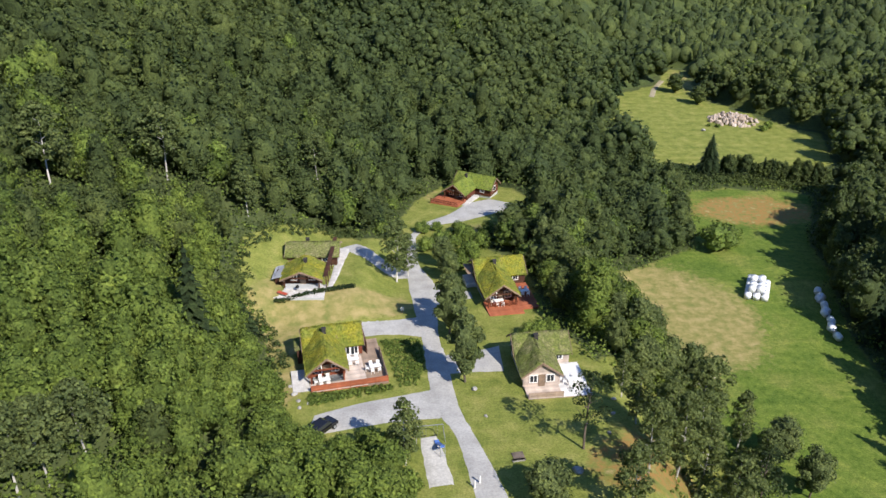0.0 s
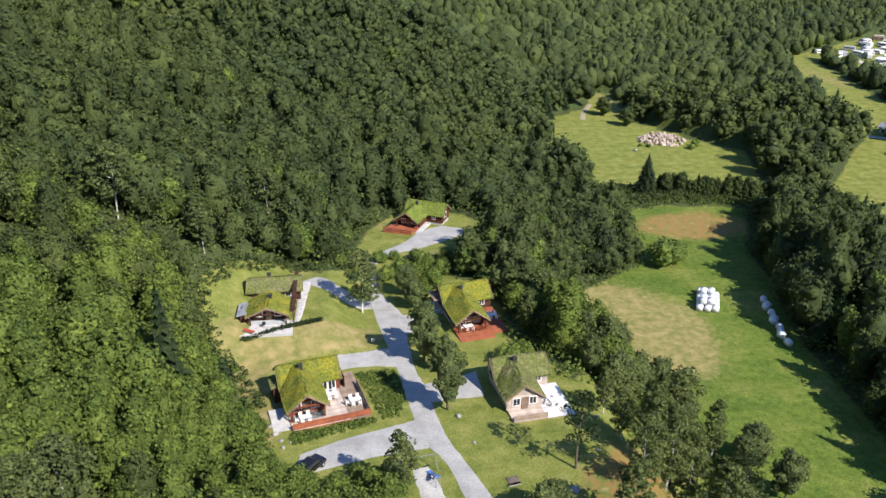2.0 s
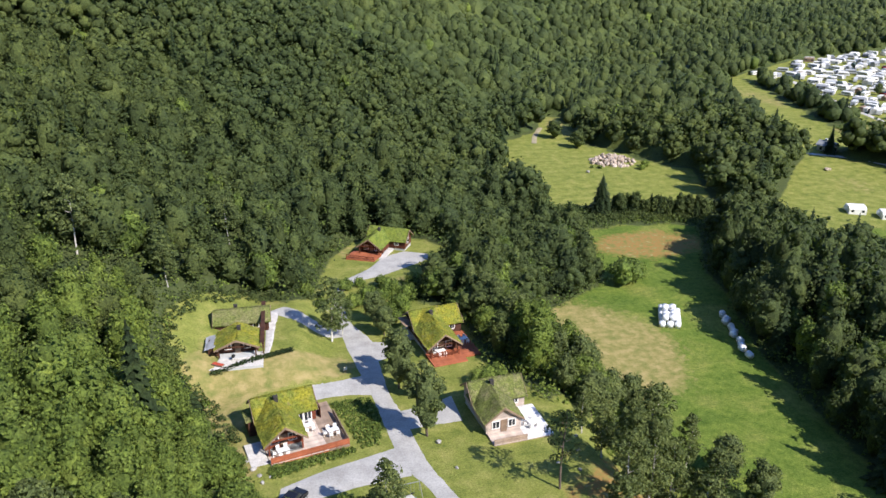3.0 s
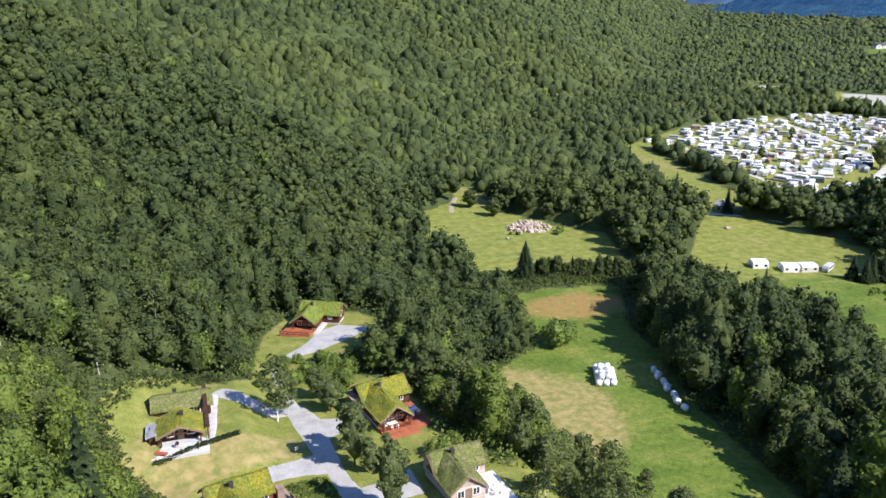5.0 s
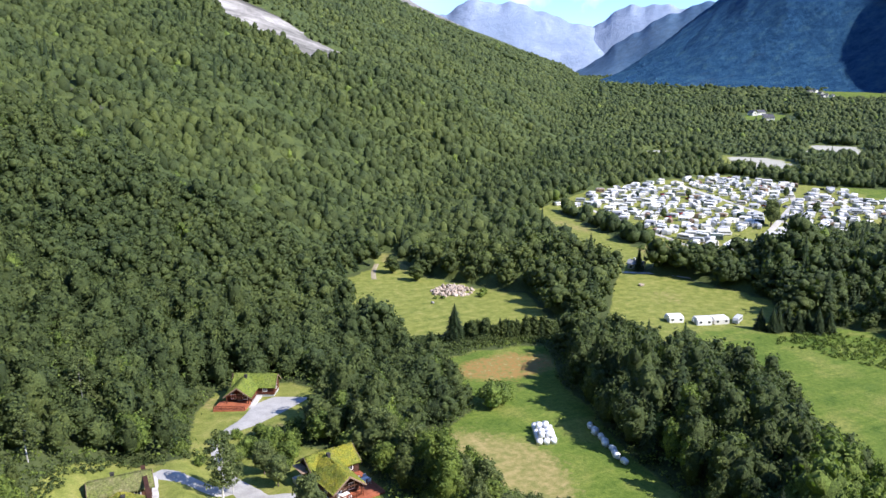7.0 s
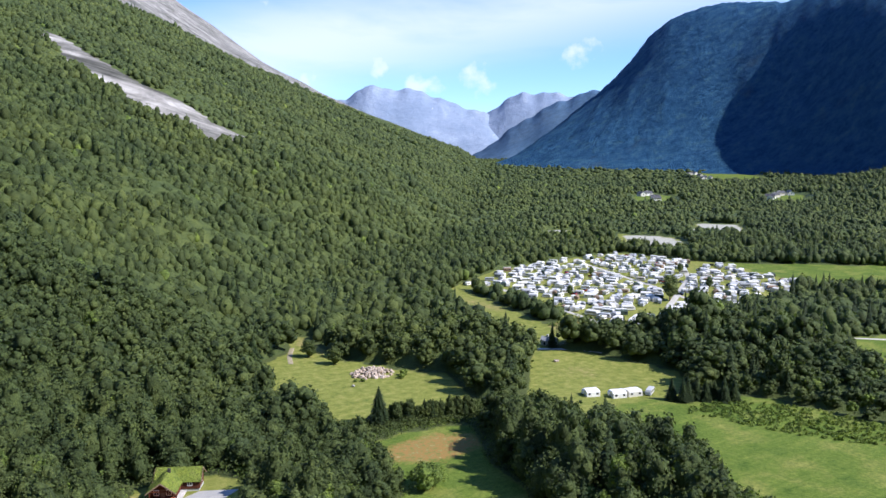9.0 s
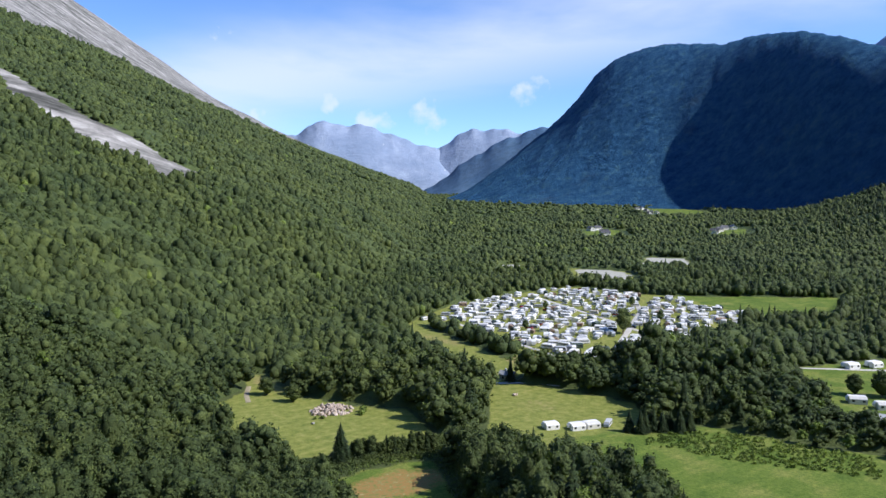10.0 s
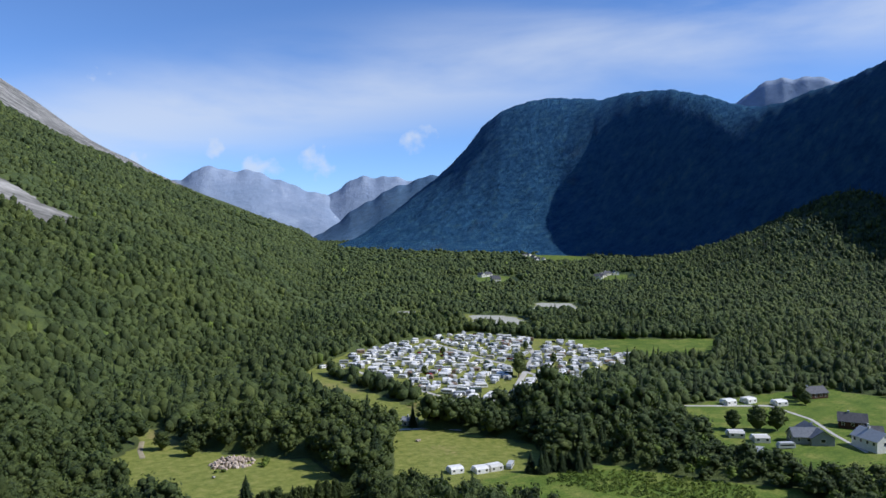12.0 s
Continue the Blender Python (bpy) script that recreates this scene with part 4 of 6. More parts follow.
def build_forest():
    build_understory("understory", "closed leafy undergrowth between the forest trees", LEAF, lambda x, y: firs(x, y) < .5, 4.4, 205, 3900)
    build_understory("conifer_understory", "dark young spruces between the trees of the hill", NEEDLE, lambda x, y: firs(x, y) >= .5, 5.0, 900, 3900)
    build_undergrowth()
    # near slopes
    for name, label, space, q0, q1, lots, lo, hi in (("near_forest", "dense green deciduous forest round the cabins", 4.0, 0, 128, BROAD + UPRIGHT, .72, 1.15),
                                                     ("middle_forest", "dense green deciduous forest above the cabins", 4.5, 128, 215, BROAD_NEXT + UPRIGHT_NEXT, .78, 1.22),
                                                     ("slope_forest", "dense green deciduous forest on the lower slope", 5.0, 215, 330, BROAD_MID, .80, 1.25)):
        x, y = spread(rng, space, -190, 335, 28, 345, lambda x, y: wooded(x, y) & (far_from_eye(x, y) >= q0) & (far_from_eye(x, y) < q1) & in_view(x, y))
        plant(name, label, x, y, lots, SPRUCE, lo, hi, tallness(x, y))
    x, y = spread(rng, 4.7, -330, 640, 40, 760, lambda x, y: wooded(x, y) & (far_from_eye(x, y) >= 330) & (far_from_eye(x, y) < 720) & in_view(x, y))
    plant("valley_forest", "dense forest on the valley side and floor", x, y, BROAD_FAR, SPRUCE_FAR, .65, 1.2, tallness(x, y))
    for name, label, space, q0, q1, lo, hi in (("distant_forest", "distant forest up the valley", 5.5, 720, 1150, .55, 1.05), ("hill_forest", "far forest on the valley sides", 8.0, 1150, 1700, .85, 1.4)):
        x, y = spread(rng, space, -700, 1700, 60, 1800, lambda x, y: wooded(x, y) & (far_from_eye(x, y) >= q0) & (far_from_eye(x, y) < q1) & in_view(x, y))
        plant(name, label, x, y, FLAT_FAR, SPRUCE_FAR[:1], lo, hi, 1.0)
    x, y = spread(rng, 20, -900, 3600, 500, 3900, lambda x, y: wooded(x, y) & (far_from_eye(x, y) >= 1700) & (far_from_eye(x, y) < 3900) & in_view(x, y))
    plant("remote_forest", "remote forest up the valley", x, y, FLAT_FAR, SPRUCE_FAR[:1], 2.0, 3.0, .48)


build_forest()


# ---- single trees ----
def limb_mesh(rng, h, r, bark, lean=.4, limbs=6, first=.3):
    """A tapered, slightly bent trunk with limbs, as one mesh."""
    bm = bmesh.new()
    pts = [Vector((lean * math.sin(u * 2.1) * u, lean * .6 * math.sin(u * 3.3), h * u)) for u in np.linspace(0, 1, 6)]

    def run(a, b, ra, rb, n):
        d = b - a
        bmesh.ops.create_cone(bm, cap_ends=False, segments=n, radius1=ra, radius2=rb, depth=d.length,
                              matrix=Matrix.Translation((a + b) / 2) @ d.to_track_quat("Z", "Y").to_matrix().to_4x4())
    for k in range(5):
        run(pts[k], pts[k + 1], r * (1 - .17 * k), r * (1 - .17 * (k + 1)), 8)
    for k in range(limbs):
        u = first + (.9 - first) * k / limbs
        i = min(4, int(u * 5))
        a = pts[i].lerp(pts[i + 1], u * 5 - i)
        ang = k * 2.4 + rng.uniform(-.3, .3)
        b = a + Vector((math.cos(ang), math.sin(ang), .75)) * h * .17 * (1.15 - u)
        run(a, b, r * .34, r * .10, 5)
    return bm


def broad_tree(name, rng, h, r, base, lobes, cards, size, leaf, bark, label, trunk_r=.16, slim=1.0):
    ob = empty(name, pose(0, 0, -500), label, "tree")
    part("trunk", limb_mesh(rng, h * .86, trunk_r, bark, first=max(.25, base / h)), bark, ob)
    v, f = crown_arrays(rng, h, r, base, lobes, cards, size, ICO3 if h > 5 else ICO2, slim)
    crown = new("crown", np_mesh("crown", v, f, [leaf]))
    crown.parent = ob
    return ob


def open_crown(name, rng, h, r, base, tufts, cards, size, leaf, bark, label, trunk_r=.14, flat=.6):
    """A light tree whose foliage hangs in loose tufts that let the sky through: birch or pine."""
    ob = empty(name, pose(0, 0, -500), label, "tree")
    part("trunk", limb_mesh(rng, h * .95, trunk_r, bark, limbs=10, first=base / h * .9), bark, ob)
    C, R = [], []
    for k in range(tufts):
        u = (k + .5) / tufts
        w = r * (math.sin(math.pi * (.18 + .78 * u)) ** .7)
        a = k * 2.399 + rng.uniform(-.5, .5)
        q = w * rng.uniform(.25, .95)
        C.append((q * math.cos(a), q * math.sin(a), base + (h - base) * u * .98))
        R.append(rng.uniform(.45, .85) * (.35 + .28 * r))
    v, f = leaf_cards(rng, np.array(C), np.array(R), cards, size, flat)
    crown = new("crown", np_mesh("crown", v, f, [leaf]))
    crown.parent = ob
    return ob


def spruce_tree(name, rng, h, r, label):
    ob = empty(name, pose(0, 0, -500), label, "tree")
    part("trunk", limb_mesh(rng, h * .9, .17, TRUNK, 0.05, 0), TRUNK, ob)
    v, f = spruce_arrays(rng, h, r, 22, 14, .5)
    crown = new("crown", np_mesh("crown", v, f, [NEEDLE]))
    crown.parent = ob
    return ob


def stand(master, x, y, h0, h, yaw, wide=1.0, label=""):
    """Plant a copy of a tree so that it is h metres tall."""
    s = h / h0
    ob = copy_thing(master, Matrix.Identity(4))
    ob.matrix_basis = pose(x, y, float(height(x, y)) - .15, 0, 0, yaw) @ Matrix.Diagonal((s * wide, s * wide, s, 1))
    if label:
        tagged(ob, label)
    return ob


def remove_thing(ob):
    for o in (*ob.children_recursive, ob):
        bpy.data.objects.remove(o)


def build_single_trees():
    r = np.random.default_rng(5)
    birch = [open_crown("birch_tree", r, 11, 2.3, 2.6, 44, 60, .17, LEAF_BIRCH, BIRCH_BARK, "tall birch with a white trunk and loose pale green crown") for _ in range(3)]
    bare = [open_crown("birch_tree", r, 12, 3.0, 4.8, 46, 60, .21, LEAF_BIRCH, BIRCH_BARK, "tall birch with a long bare white trunk", .14) for _ in range(2)]
    round_ = [broad_tree("deciduous_tree", r, 9, 2.4, .8, 14, 60, .19, LEAF_BIRCH, TRUNK, "leafy deciduous tree with a dense green crown") for _ in range(3)]
    hedge_tree = [broad_tree("deciduous_tree", r, 9, 2.4, .4, 14, 40, .24, LEAF, TRUNK, "dark leafy tree in the row between the meadows") for _ in range(2)]
    column = [broad_tree("deciduous_tree", r, 11, 2.0, .8, 15, 60, .19, LEAF_BIRCH, TRUNK, "slender deciduous tree with a full green crown beside the lane", slim=.9) for _ in range(2)]
    pine = open_crown("pine_tree", r, 11.4, 2.6, 4.2, 24, 46, .15, NEEDLE, TRUNK, "scots pine with a bare reddish trunk and open crown", .17, .45)
    spruce = spruce_tree("spruce_tree", r, 12, 2.6, "dark green conical spruce at the meadow edge")
    bush = [broad_tree("bush", r, 3.2, 1.9, .1, 8, 50, .17, LEAF_BUSH, TRUNK, "round leafy green bush on the grass", .06) for _ in range(2)]
    young_ = [broad_tree("deciduous_tree", r, 6, 2.2, .3, 13, 60, .19, LEAF_BUSH, TRUNK, "light green young alder beside the parking place", .08) for _ in range(3)]
    apple = broad_tree("fruit_tree", r, 6, 2.6, .8, 11, 60, .16, LEAF_BIRCH, TRUNK, "low spreading tree with grey-green leaves", .14)
    for b in bush:
        tagged(b, category="bush")
    spots = "-8.8,121,12.3 23.8,84.6,7.5 23.7,69,10.3 28.5,72.8,13 26.6,74,12 38.1,92.4,14 -4.6,69.5,9.5 35.3,70,14 33,76,13 31,84,11 24.5,79,8 40.5,96,13 36,86,12 43.5,90,11 20,62,9 38,66,12 45,84,9 -6.9,123,9"
    for k, p in enumerate(poly(spots)):
        stand(birch[k % 3], p[0], p[1], 11, p[2], k * 77, r.uniform(.9, 1.2))
    for k, p in enumerate(poly("0.6,102,11.2 2.7,87.8,12 1.4,106.5,8.5 2.2,99,6")):
        stand(column[k % 2], p[0], p[1], 11, p[2], k * 131, r.uniform(1.0, 1.2))
    for k, p in enumerate(poly("-0.6,128,6.5 18.5,131.7,9.5 21.5,124,9 23,116,9 24.5,109,9 30.3,102.8,11 27,105,8 25.5,97,7 29,94,8 20.5,128,9 33,98,9 36,104,9 0.5,122,6 50.5,80.6,9 49,88,8 35,112,9 40,104,10 10.5,141,4 17,148,6 19,158,7")):
        stand(round_[k % 3], p[0], p[1], 9, p[2], k * 97, r.uniform(.9, 1.25))
    for k, p in enumerate(poly("13.2,100.6,2.6 15.5,101.6,2.9 61.6,157.5,6.2 64.5,160,5 4.4,131.5,4 1,136,3.4 4,141,3.6 7.5,139,3 -1,140,2.8 2.5,146,2.6 9,144,3.2 -10.2,136,2.2 -13,141.5,2.5 -5,146.5,2.4 -4,136,3 20.4,104,2.2 22.4,87,1.8 3,127,2.6 -2,147.5,2 106.5,247.5,2.6 104,244.5,2 90,248,1.3 87.5,249,1.1")):
        stand(bush[k % 2], p[0], p[1], 3.2, p[2], k * 61, r.uniform(.9, 1.15))
    for k, p in enumerate(poly("-21.5,75,5 -22.8,82,5 -12,69.5,4.4 -16,70,4.8 -8,69.6,4.6 -6.4,66,6 -19,66,6 -13,63,7 -9,61.5,7 -17,61,7 -5.6,71.5,4.0 -21,70,6 -10.5,65.5,5.5 -15,65.5,5.5 -6,61,6 -18.5,71.5,4.4 -9.5,72,3.4 -4.5,62.5,5 -22.5,64,7")):
        stand(young_[k % 3], p[0], p[1], 6, p[2], k * 57, r.uniform(1.0, 1.3))
    stand(pine, 16.7, 72.8, 11.4, 11.6, 20)
    stand(pine, 41.5, 76, 11.4, 12.5, 140)
    stand(apple, 11.2, 63.6, 6, 5.4, 40, 1.15)
    stand(spruce, 73.7, 204.7, 12, 12.5, 50, 1.55)
    for x, y, h in ((86.6, 289.7, 7.6), (90.9, 274.5, 7.0)):
        stand(hedge_tree[0], x, y, 9, h, x, 1.5, "round dark green tree standing in the meadow")
    for k in range(30):
        u = (k + .5) / 30
        x, y = 77 + 25 * u + r.uniform(-.6, .6), 205.2 - 8.5 * u + r.uniform(-1.2, 1.2)
        if k % 3 == 0:
            stand(spruce, x, y, 12, r.uniform(5.2, 7.6), k * 50, r.uniform(1.2, 1.5), "young dark spruce in the row between the meadows")
        else:
            stand(hedge_tree[k % 2], x, y, 9, r.uniform(5.0, 7.2), k * 97, r.uniform(.75, .95))
    for k in range(12):
        x, y = 168 + 1.5 * k + r.uniform(-.8, .8), 172.5 - .9 * k + r.uniform(-1.5, 1.5)
        stand(spruce, x, y, 12, r.uniform(6.5, 9.5), k * 40, r.uniform(1.2, 1.6), "dark spruce in the group beside the long field")
    # tall trees rising out of the wood on the slope
    for k, p in enumerate(poly("-50.1,129.5,14 -62.1,112.6,14 -36.5,130,8.5 -28.6,160.2,11 -37.8,63,11 -39.7,58.5,11 -41.4,56,11 -31.1,172.8,10")):
        stand(bare[k % 2], p[0], p[1], 12, p[2], k * 43, 1.1, "birch with a long bare white trunk on the wooded slope")
    for k, p in enumerate(poly("296,287,15 300,290,12 345,300,7 372,345,7 262,330,6 318,372,6")):
        stand(round_[k % 3], p[0], p[1], 9, p[2], k * 80, 1.1, "dark deciduous tree standing among the caravans")
    for k, p in enumerate(poly("352,152,10 282,143,11 288,137,11 276,151,9 346,147,7 300,96,6")):
        stand(hedge_tree[k % 2], p[0], p[1], 9, p[2], k * 70, 1.35, "dark deciduous tree beside the houses")
    for o in (*birch, *bare, *round_, *hedge_tree, *column, *young_, pine, spruce, *bush, apple):
        remove_thing(o)


build_single_trees()


# ---- low growth ----
def low_growth(name, area, count, tall, size, mat, label, category, seed=1, cards=14):
    """Shrubs and tall weeds over a patch of ground, as clumps of leaves."""
    r = np.random.default_rng(seed)
    p = poly(area)
    x = r.uniform(p[:, 0].min(), p[:, 0].max(), count * 6); y = r.uniform(p[:, 1].min(), p[:, 1].max(), count * 6)
    k = np.flatnonzero(inside(p, x, y) > .15)[:count]
    C = np.stack([x[k], y[k], height(x[k], y[k]) + tall * .32 * r.uniform(.5, 1.2, len(k))], -1)
    v, f = leaf_cards(r, C, tall * r.uniform(.35, .65, len(C)), cards, size)
    return tagged(new(name, np_mesh(name, v, f, [mat])), label, category, kind="stuff")


low_growth("shrub_bed", "-10.2,99.4 -4.1,100.4 -3.1,95 -2.9,91 -3.9,86.6 -6.4,86.4 -7.3,89 -8.2,93", 520, .34, .13, LEAF_BUSH, "bright green bed of shrubs beside the drive", "shrubs", 2, 12)
low_growth("verge_weeds", "-18.8,84.2 -8,87 -6.6,86 -10,84.4 -18,81.4", 200, .5, .14, LEAF_BUSH, "green weeds and grass along the deck", "weeds", 3)
low_growth("hedge", "-27.8,107.8 -28,108.2 -15.6,113.2 -15.2,112.6", 520, .75, .13, NEEDLE, "low dark clipped hedge along the terrace", "hedge", 4)
low_growth("glade_scrub", "23,95 30,97 42,93 44,80 42,66 30,58 24,62 27,78", 220, .7, .16, LEAF_BUSH, "scrub and bracken under the birches", "scrub", 5)
low_growth("bank_scrub", "4,134 11,137 13,147 6,149 -2,147 -4,140", 160, .7, .16, LEAF_BUSH, "scrub on the bank below the upper cabin", "scrub", 6)
low_growth("yard_edge_scrub", "-24,88 -29,101 -34.1,108.4 -36.9,120.7 -32.2,133.5 -24.5,138.8 -10,142.3 -10,139.2 -24.4,134.1 -30.2,129.3 -34,119.6 -30.8,107.9 -26,101 -22,90", 330, 1.0, .2, LEAF, "bushes along the edge of the wood", "scrub", 7)
low_growth("strip_scrub", "60,196 60,211 84,208 104,204 110,208 114,204 108,193 92,194 78,198", 520, 1.5, .3, LEAF, "bushes between the two meadows", "scrub", 10)
low_growth("bank_bushes", "20.5,102 26,97 42,95 43,104 40,118 36,130 30,135 21,134 20,120", 330, 3.4, .26, LEAF_BUSH, "light green bushes on the bank above the meadow", "bushes", 12, 70)
low_growth("glade_bushes", "30,60 46,62 47,88 36,92 31,76", 70, 2.4, .24, LEAF_BIRCH, "grey-green bushes under the birches", "bushes", 13, 60)
low_growth("upper_bushes", "22,136 30,138 28,160 25,176 20,184 24,165 22,150", 160, 3.2, .28, LEAF_BUSH, "light green bushes beside the upper cabin", "bushes", 14, 60)
low_growth("field_scrub", "160,164 178,166 192,153 200,138 206,112 190,100 172,130", 760, .8, .30, LEAF_BUSH, "rough green scrub beside the long field", "scrub", 8)
low_growth("brown_scrub", "196,254 230,240 240,262 227,284 203,280", 300, 1.3, .35, LEAF_BUSH, "brownish scrub below the caravan site", "scrub", 9)


# ---- cabins ----
def sod_slope(name, a, b, c, d, thick, mat, parent, seed):
    """One turf slope between eave a-b and ridge d-c: an uneven sheet with a raw edge."""
    r = np.random.default_rng(seed)
    a, b, c, d = (np.array(q, float) for q in (a, b, c, d))
    n = max(6, int(np.linalg.norm(b - a) / .35)); m = max(6, int(np.linalg.norm(d - a) / .35))
    u, v = np.meshgrid(np.linspace(0, 1, n), np.linspace(0, 1, m))
    P = (a * (1 - u[..., None]) + b * u[..., None]) * (1 - v[..., None]) + (d * (1 - u[..., None]) + c * u[..., None]) * v[..., None]
    nrm = np.cross(b - a, d - a); nrm /= np.linalg.norm(nrm)
    nrm *= np.sign(nrm[2])
    bump = r.normal(0, .045, u.shape) + .06 * np.sin(u * 9 + seed) * np.sin(v * 7 + 2 * seed)
    rim = (u < 1e-6) | (u > 1 - 1e-6) | (v < 1e-6)
    lift = nrm * (1 - v[..., None] ** 6) + np.array([0, 0, 1 / nrm[2]]) * v[..., None] ** 6
    top = P + lift * (thick + bump - .10 * rim)[..., None]
    i = np.arange(n * m).reshape(m, n); k = n * m
    q = [np.stack([i[:-1, :-1], i[:-1, 1:], i[1:, 1:], i[1:, :-1]], -1).reshape(-1, 4)]
    q.append(q[0][:, ::-1] + k)
    for e in (i[0], i[-1], i[:, 0], i[:, -1]):
        q.append(np.stack([e[:-1], e[1:], e[1:] + k, e[:-1] + k], -1))
    ob = new(name, np_mesh(name, np.concatenate([top.reshape(-1, 3), P.reshape(-1, 3)]), np.concatenate(q), [mat], smooth_faces=True))
    ob.parent = parent
    return ob


def gable_roof(thing, w, y0, y1, eave, rise, over, sod, seed, axis="y", at=0.0, label="turf roof slope with moss and grass"):
    """Two turf slopes, bargeboards and a rafter foot on each side. axis x: the ridge runs across."""
    half = w / 2 + over
    drop = rise * over / (w / 2)
    def P(s, t, z):
        return (at + s, t, z) if axis == "y" else (t, at + s, z)
    for k, sg in enumerate((-1, 1)):
        slope = sod_slope("roof", P(sg * half, y0, eave - drop), P(sg * half, y1, eave - drop), P(0, y1, eave + rise), P(0, y0, eave + rise), .26, sod, thing, seed + k)
        tagged(slope, label)
        for t in (y0, y1):
            o = -.07 if t == y0 else .01
            bm = bmesh.new()
            vs = []
            for dt in (o, o + .06):
                for s, z in ((sg * half, eave - drop - .12), (0, eave + rise - .12), (0, eave + rise + .20), (sg * half, eave - drop + .20)):
                    vs.append(bm.verts.new(P(s, t + dt, z)))
            for f in ((0, 1, 2, 3), (7, 6, 5, 4), (0, 4, 5, 1), (1, 5, 6, 2), (2, 6, 7, 3), (3, 7, 4, 0)):
                bm.faces.new([vs[j] for j in f])
            bmesh.ops.recalc_face_normals(bm, faces=bm.faces)
            part("bargeboard", bm, BARGE, thing)


def gable_wall(name, w, y, t, eave, rise, mat, thing, z0=0.0, axis="y", at=0.0):
    prof = [(-w / 2, z0), (w / 2, z0), (w / 2, eave), (0, eave + rise), (-w / 2, eave)]
    bm = prism(prof, y, y + t)
    if axis == "x":
        bmesh.ops.transform(bm, matrix=Matrix(((0, 1, 0, 0), (1, 0, 0, at), (0, 0, 1, 0), (0, 0, 0, 1))), verts=bm.verts)
        bmesh.ops.recalc_face_normals(bm, faces=bm.faces)
    else:
        bmesh.ops.translate(bm, vec=(at, 0, 0), verts=bm.verts)
    return part(name, bm, mat, thing)


def window(thing, x, y, z, w, h, facing="y", frame_mat=None, out=-1):
    """A framed window set on a wall, with bars and panes. facing: the axis of its normal."""
    f = frame_mat or WHITE
    def B(x0, x1, d0, d1, z0, z1):
        d0, d1 = sorted((d0 * out, d1 * out))
        return box(x + x0, x + x1, y + d0, y + d1, z + z0, z + z1) if facing == "y" else box(x + d0, x + d1, y + x0, y + x1, z + z0, z + z1)
    bm = B(-w / 2 - .09, w / 2 + .09, -.02, .035, -.09, h + .09)
    win = part("window", bm, f, thing, "framed cabin window")
    for k in (-1, 1):
        part("pane", B(k * w / 4 - w / 4 + .04, k * w / 4 + w / 4 - .04, .030, .045, .05, h - .05), GLASS, win)
    return win


def log_rows(thing, x0, x1, y0, y1, z0, z1, mat, axis):
    """Round logs stacked on a wall face."""
    n = int((z1 - z0) / .24)
    p, q = ((x0 - .22, y0, 0), (x1 + .22, y0, 0)) if axis == "x" else ((x0, y0 - .22, 0), (x0, y1 + .22, 0))
    first = None
    for k in range(n):
        if first is None:
            first = log = part("log", tube(p, q, .135, .135, 7), mat, thing)
        else:
            log = new("log", first.data)
            log.parent = thing
        log.location = (0, 0, z0 + (k + .5) * (z1 - z0) / n)


def railing(thing, p, q, z, mat, h=.95, posts=5, solid=False):
    p, q = Vector((*p, z)), Vector((*q, z))
    for k in range(posts):
        c = p.lerp(q, k / (posts - 1))
        part("post", box(c.x - .05, c.x + .05, c.y - .05, c.y + .05, z, z + h), mat, thing)
    d = (q - p).normalized()
    turn = Matrix.Translation(p) @ Matrix.Rotation(math.atan2(d.y, d.x), 4, "Z")
    ln = (q - p).length
    part("handrail", box(0, ln, -.07, .07, h, h + .05, m=turn), mat, thing)
    if solid:
        for k in range(4):
            part("rail_board", box(0, ln, -.02, .02, .08 + k * .21, .08 + k * .21 + .185, m=turn), mat, thing)
    else:
        for k in (.35, .65):
            part("rail", box(0, ln, -.025, .025, k - .05, k + .05, m=turn), mat, thing)


def deck(thing, x0, x1, y0, y1, z, mat, skirt, ground=-.6):
    """Boards on joists, with a skirt down to the ground."""
    n = int((y1 - y0) / .30)
    step = (y1 - y0) / n
    me = None
    for k in range(n):
        ya = y0 + k * step
        if me is None:
            b = part("deck_board", box(x0, x1, 0, step - .02, -.04, 0), mat, thing)
            me = b.data
        else:
            b = new("deck_board", me)
            b.parent = thing
        b.location = (0, ya, z)
    for nm, a in (("skirt", (x0 + .03, x1 - .03, y0 + .02, y0 + .06)), ("skirt", (x0 + .03, x0 + .07, y0 + .07, y1)), ("skirt", (x1 - .07, x1 - .03, y0 + .07, y1))):
        part(nm, box(*a, ground, z - .05), skirt, thing)


DECK_LEVEL = {}


